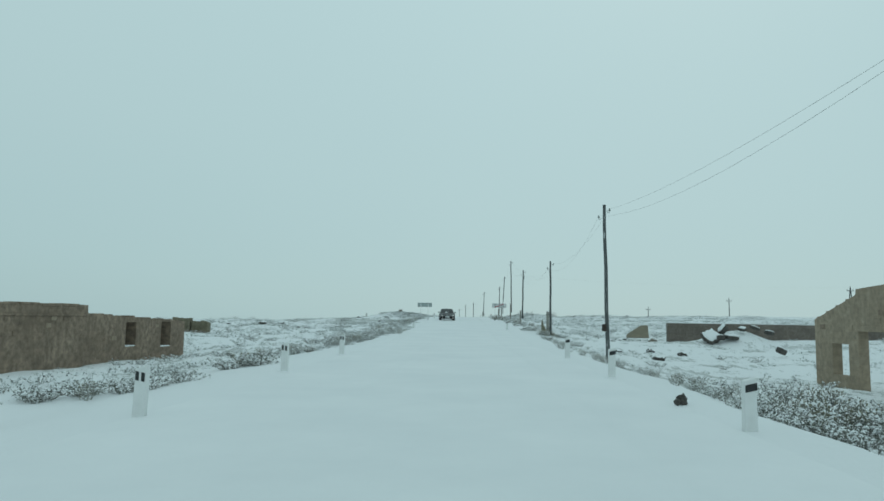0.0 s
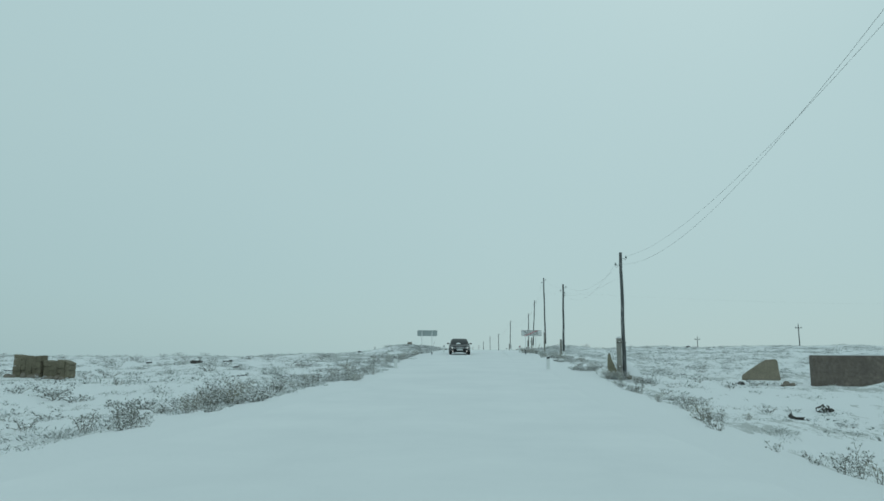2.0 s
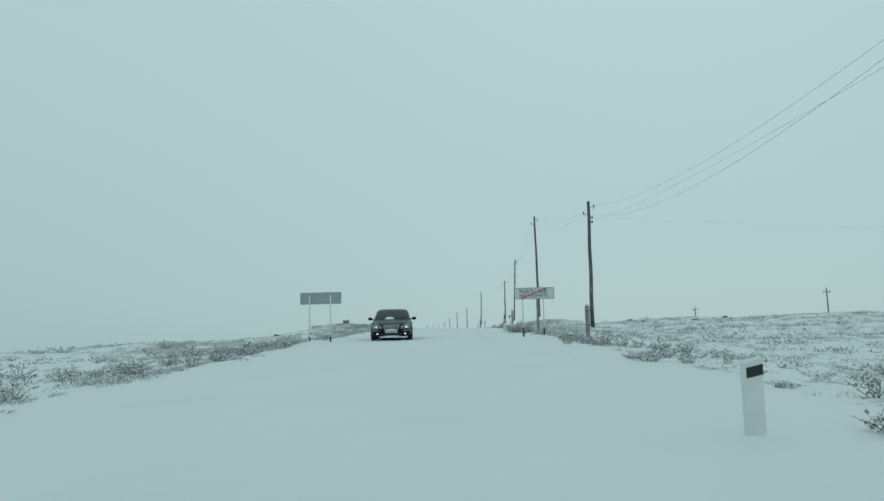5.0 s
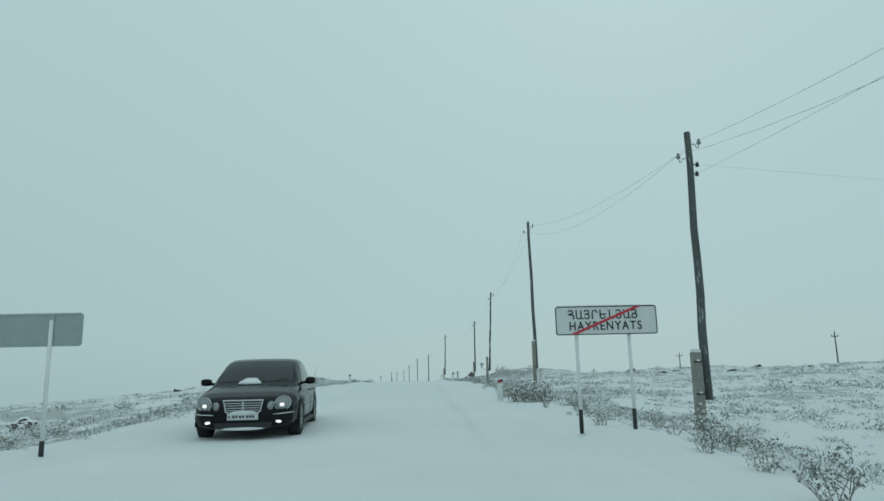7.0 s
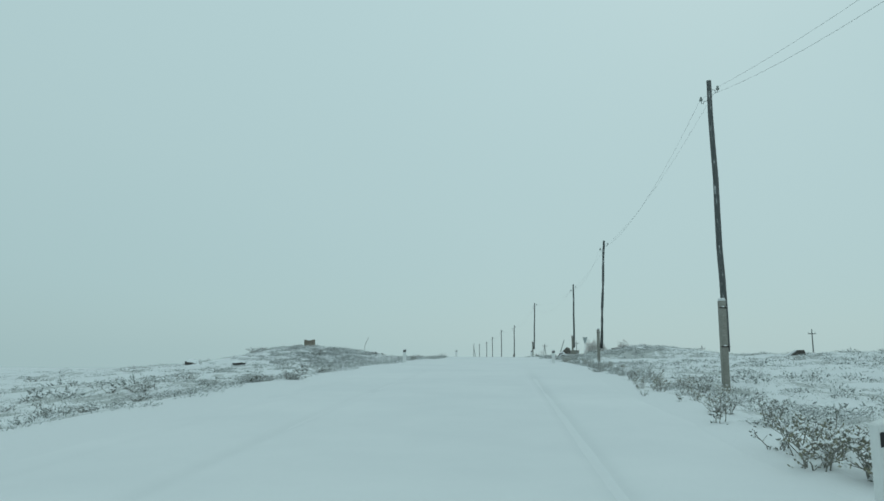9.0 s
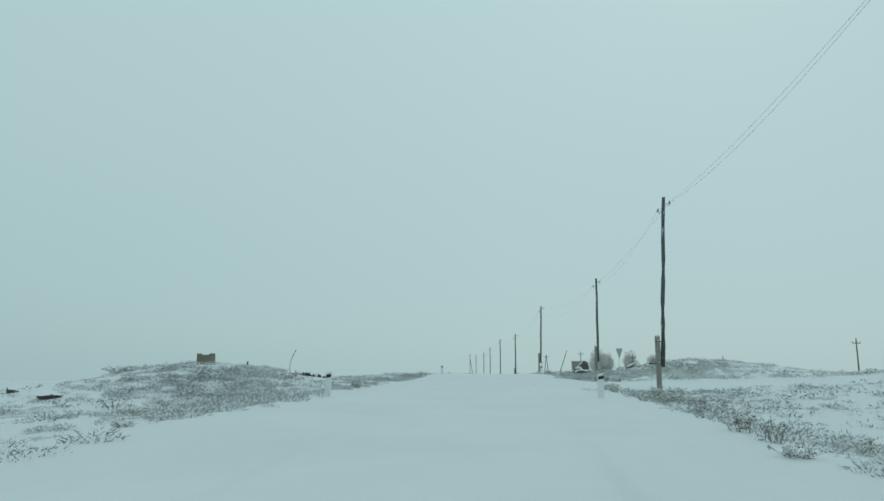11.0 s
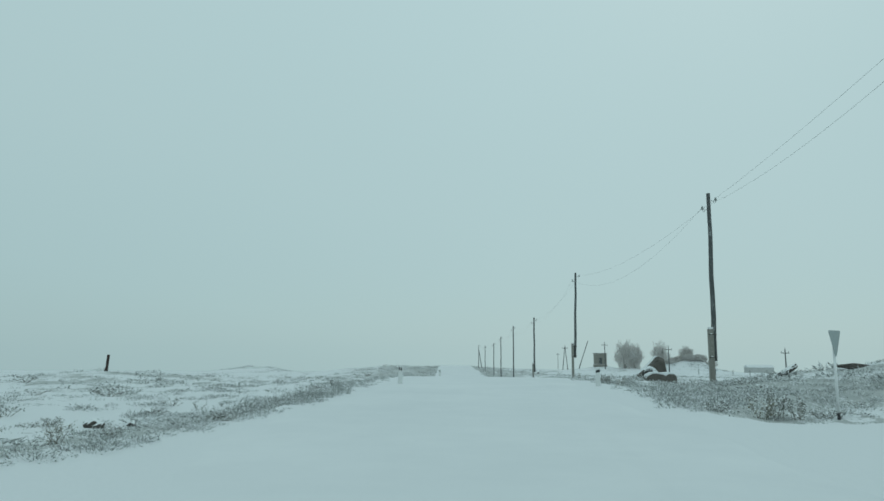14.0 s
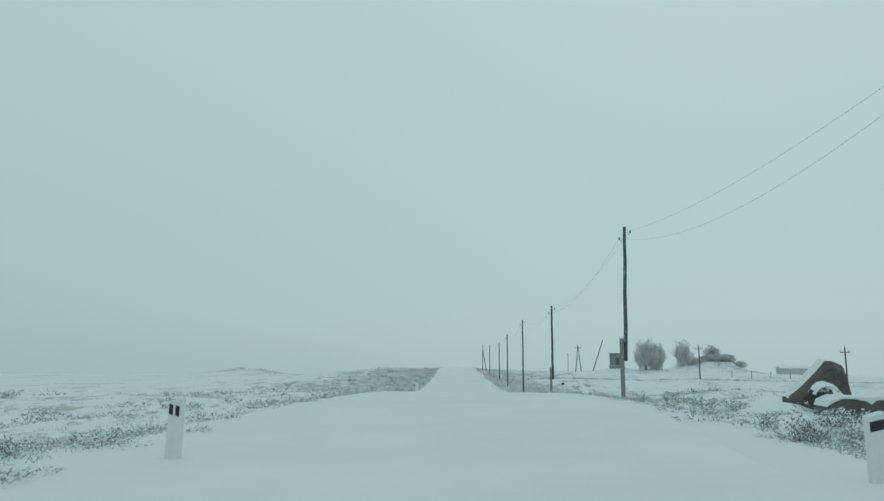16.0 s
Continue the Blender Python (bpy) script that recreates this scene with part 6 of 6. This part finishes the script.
        for ring_k, (k, dy) in enumerate(((1.0, depth), (1.0, 0.02), (0.86, 0.0), (0.5, -0.012), (0.0, -0.018))):
            for i in range(n):
                a = 2 * math.pi * i / n
                px, pz = rx * k * math.cos(a), rz * k * math.sin(a)
                out.append((cx + px + tilt * pz, y0 + dy + 0.48 * px * math.copysign(1, cx) + 0.2 * max(pz, 0), cz + pz))
        for r in range(4):
            for i in range(n):
                b.f.append((r * n + i, r * n + (i + 1) % n, (r + 1) * n + (i + 1) % n, (r + 1) * n + i))
        b.v = out
        return b

    for sx in (-1, 1):
        big = part("headlight", oval(sx * 0.668, 0.022, 0.615, 0.118, 0.115, 0.2, 0.12 * sx), LENS, ob, "oval headlight, lit", True)
        part("bulb", oval(sx * 0.655, -0.004, 0.59, 0.042, 0.038, 0.03), LAMP_ON, big, "lit bulb", True)
        part("bezel", Build().tube([(sx * 0.665 + 0.13 * math.cos(a) + 0.12 * sx * 0.118 * math.sin(a), 0.035 + 0.055 * math.cos(a) * sx + 0.02 * max(math.sin(a), 0), 0.615 + 0.118 * math.sin(a)) for a in np.linspace(0, 6.28, 21)], 0.008, 5), CHROME, big)
        small = part("inner_headlight", oval(sx * 0.470, -0.012, 0.575, 0.068, 0.075, 0.16, 0.05 * sx), LENS, ob, "small oval inner headlight", True)
        part("fog_light", oval(sx * 0.62, 0.035, 0.315, 0.075, 0.04, 0.1), LAMP_ON, ob, "lit fog light", True)
        part("bumper_strip", Build().tube([(sx * 0.50, -0.008, 0.43), (sx * 0.66, 0.012, 0.44), (sx * 0.76, 0.06, 0.448), (sx * 0.85, 0.15, 0.46)], 0.011, 6), CHROME, ob, "chrome bumper strip", True)
        mir = lofted(((0.0, 0.075, -0.05, 0.05, 3), (0.03, 0.10, -0.068, 0.068, 3), (0.10, 0.10, -0.068, 0.068, 3), (0.14, 0.085, -0.055, 0.055, 3)), 16)
        mir.v = [(px + sx * 1.0, py + 1.50, pz + 0.985) for px, py, pz in mir.v]
        mo = part("wing_mirror", mir, CARPAINT, ob, "black wing mirror", True)
        part("mirror_arm", Build().tube([(sx * 0.80, 1.56, 0.94), (sx * 0.93, 1.56, 0.96)], 0.03, 6), CARPAINT, mo)
        for wy in (0.83, 3.70):
            tyre, rim = Build(), Build()
            prof = ((0.215, -0.10), (0.285, -0.115), (0.32, -0.10), (0.328, -0.05), (0.328, 0.05), (0.32, 0.10), (0.285, 0.115), (0.215, 0.10))
            pts = [(sx * 0.80 + px, wy + r * math.cos(a), 0.328 + r * math.sin(a)) for a in np.linspace(0, 2 * math.pi, 33) for r, px in prof]
            tyre.grid(pts, 33, 8)
            wh = part("wheel", tyre, RUBBER, ob, "black winter tyre", True)
            for k in range(9):
                a = 2 * math.pi * k / 9
                rim.tube([(sx * 0.895, wy + 0.04 * math.cos(a), 0.328 + 0.04 * math.sin(a)), (sx * 0.89, wy + 0.21 * math.cos(a), 0.328 + 0.21 * math.sin(a))], [0.03, 0.018], 5)
            rim.tube([(sx * 0.89, wy + 0.215 * math.cos(a), 0.328 + 0.215 * math.sin(a)) for a in np.linspace(0, 2 * math.pi, 25)], 0.014, 5)
            rim.tube([(sx * 0.86, wy, 0.328), (sx * 0.905, wy, 0.328)], [0.06, 0.05], 12)
            part("rim", rim, STEEL, wh, "grey alloy rim", True)
            arch = Build().tube([(sx * 0.893, wy + 0.382 * math.cos(a), 0.328 + 0.382 * math.sin(a)) for a in np.linspace(-0.3, math.pi + 0.3, 21)], 0.024, 6)
            part("wheel_arch", arch, CARPAINT, ob, smooth=True)
    part("air_intake", slab([(-0.5, 0.30), (0.5, 0.30), (0.45, 0.20), (-0.45, 0.20)], -0.012, 0.1), GRILLE, ob, "dark lower air intake")
    pl = part("number_plate", Build().box((-0.26, -0.05, 0.345), (0.26, -0.035, 0.455)), PLATE, ob, "white number plate", bevel=0.006)
    for px, w in ((-0.235, 0.02), (-0.175, 0.035), (-0.125, 0.035), (-0.06, 0.035), (-0.01, 0.035), (0.06, 0.035), (0.11, 0.035), (0.16, 0.035)):
        part("plate_bar", Build().box((px, -0.054, 0.38), (px + w, -0.0505, 0.42)), BLACKPAINT, pl)
    sn = lofted(((-0.06, 0.20, 0.43, 0.49, 2.2), (-0.02, 0.24, 0.43, 0.50, 2.2), (0.02, 0.24, 0.44, 0.50, 2.2)), 14)
    part("snow_on_plate", sn, SNOW, ob, "snow caked over the plate", True)
    sn = lofted(((-0.035, 0.30, 0.17, 0.215, 2.2), (0.0, 0.38, 0.17, 0.225, 2.2), (0.05, 0.38, 0.17, 0.22, 2.2)), 14)
    part("snow_on_bumper", sn, SNOW, ob, "snow caked on the bumper lip", True)
    sn = lofted(((1.10, 0.22, 0.935, 0.965, 4.0), (1.16, 0.21, 0.935, 0.995, 4.0), (1.27, 0.15, 0.96, 1.035, 4.0), (1.34, 0.12, 0.99, 1.06, 4.0)), 14)
    sn.v = [(px - 0.10, py, pz) for px, py, pz in sn.v]
    part("snow_on_cowl", sn, SNOW, ob, "wedge of snow under the windscreen", True)
    for px in (-0.28, 0.22):
        part("wiper", Build().tube([(px, 1.24, 0.985), (px + 0.36, 1.30, 1.03)], 0.009, 5), GRILLE, ob)
    for sx in (-1, 1):
        for yh in (2.35, 3.35):
            part("door_handle", Build().tube([(sx * 0.915, yh, 0.80), (sx * 0.93, yh + 0.03, 0.805), (sx * 0.93, yh + 0.16, 0.805), (sx * 0.915, yh + 0.19, 0.80)], 0.013, 6), CARPAINT, ob, smooth=True)
        part("door_trim", Build().tube([(sx * 0.912, 1.3, 0.52), (sx * 0.918, 2.5, 0.52), (sx * 0.912, 3.4, 0.53)], 0.010, 6), CARPAINT, ob)
        for yd in (1.42, 2.56, 3.42):
            part("door_seam", Build().tube([(sx * 0.9125, yd, 0.30), (sx * 0.9145, yd, 0.6), (sx * 0.90, yd, 0.86)], 0.003, 4), GRILLE, ob)
        part("sill", Build().box((sx * 0.86 - 0.05, 1.25, 0.17), (sx * 0.86 + 0.05, 3.3, 0.26)), GRILLE, ob, bevel=0.02)
        part("tail_light", Build().box((sx * 0.6 - 0.16, 4.70, 0.68), (sx * 0.6 + 0.16, 4.80, 0.84)), REDFOIL, ob, bevel=0.02)
    return ob


saloon(-2.15, 81.5, 4)
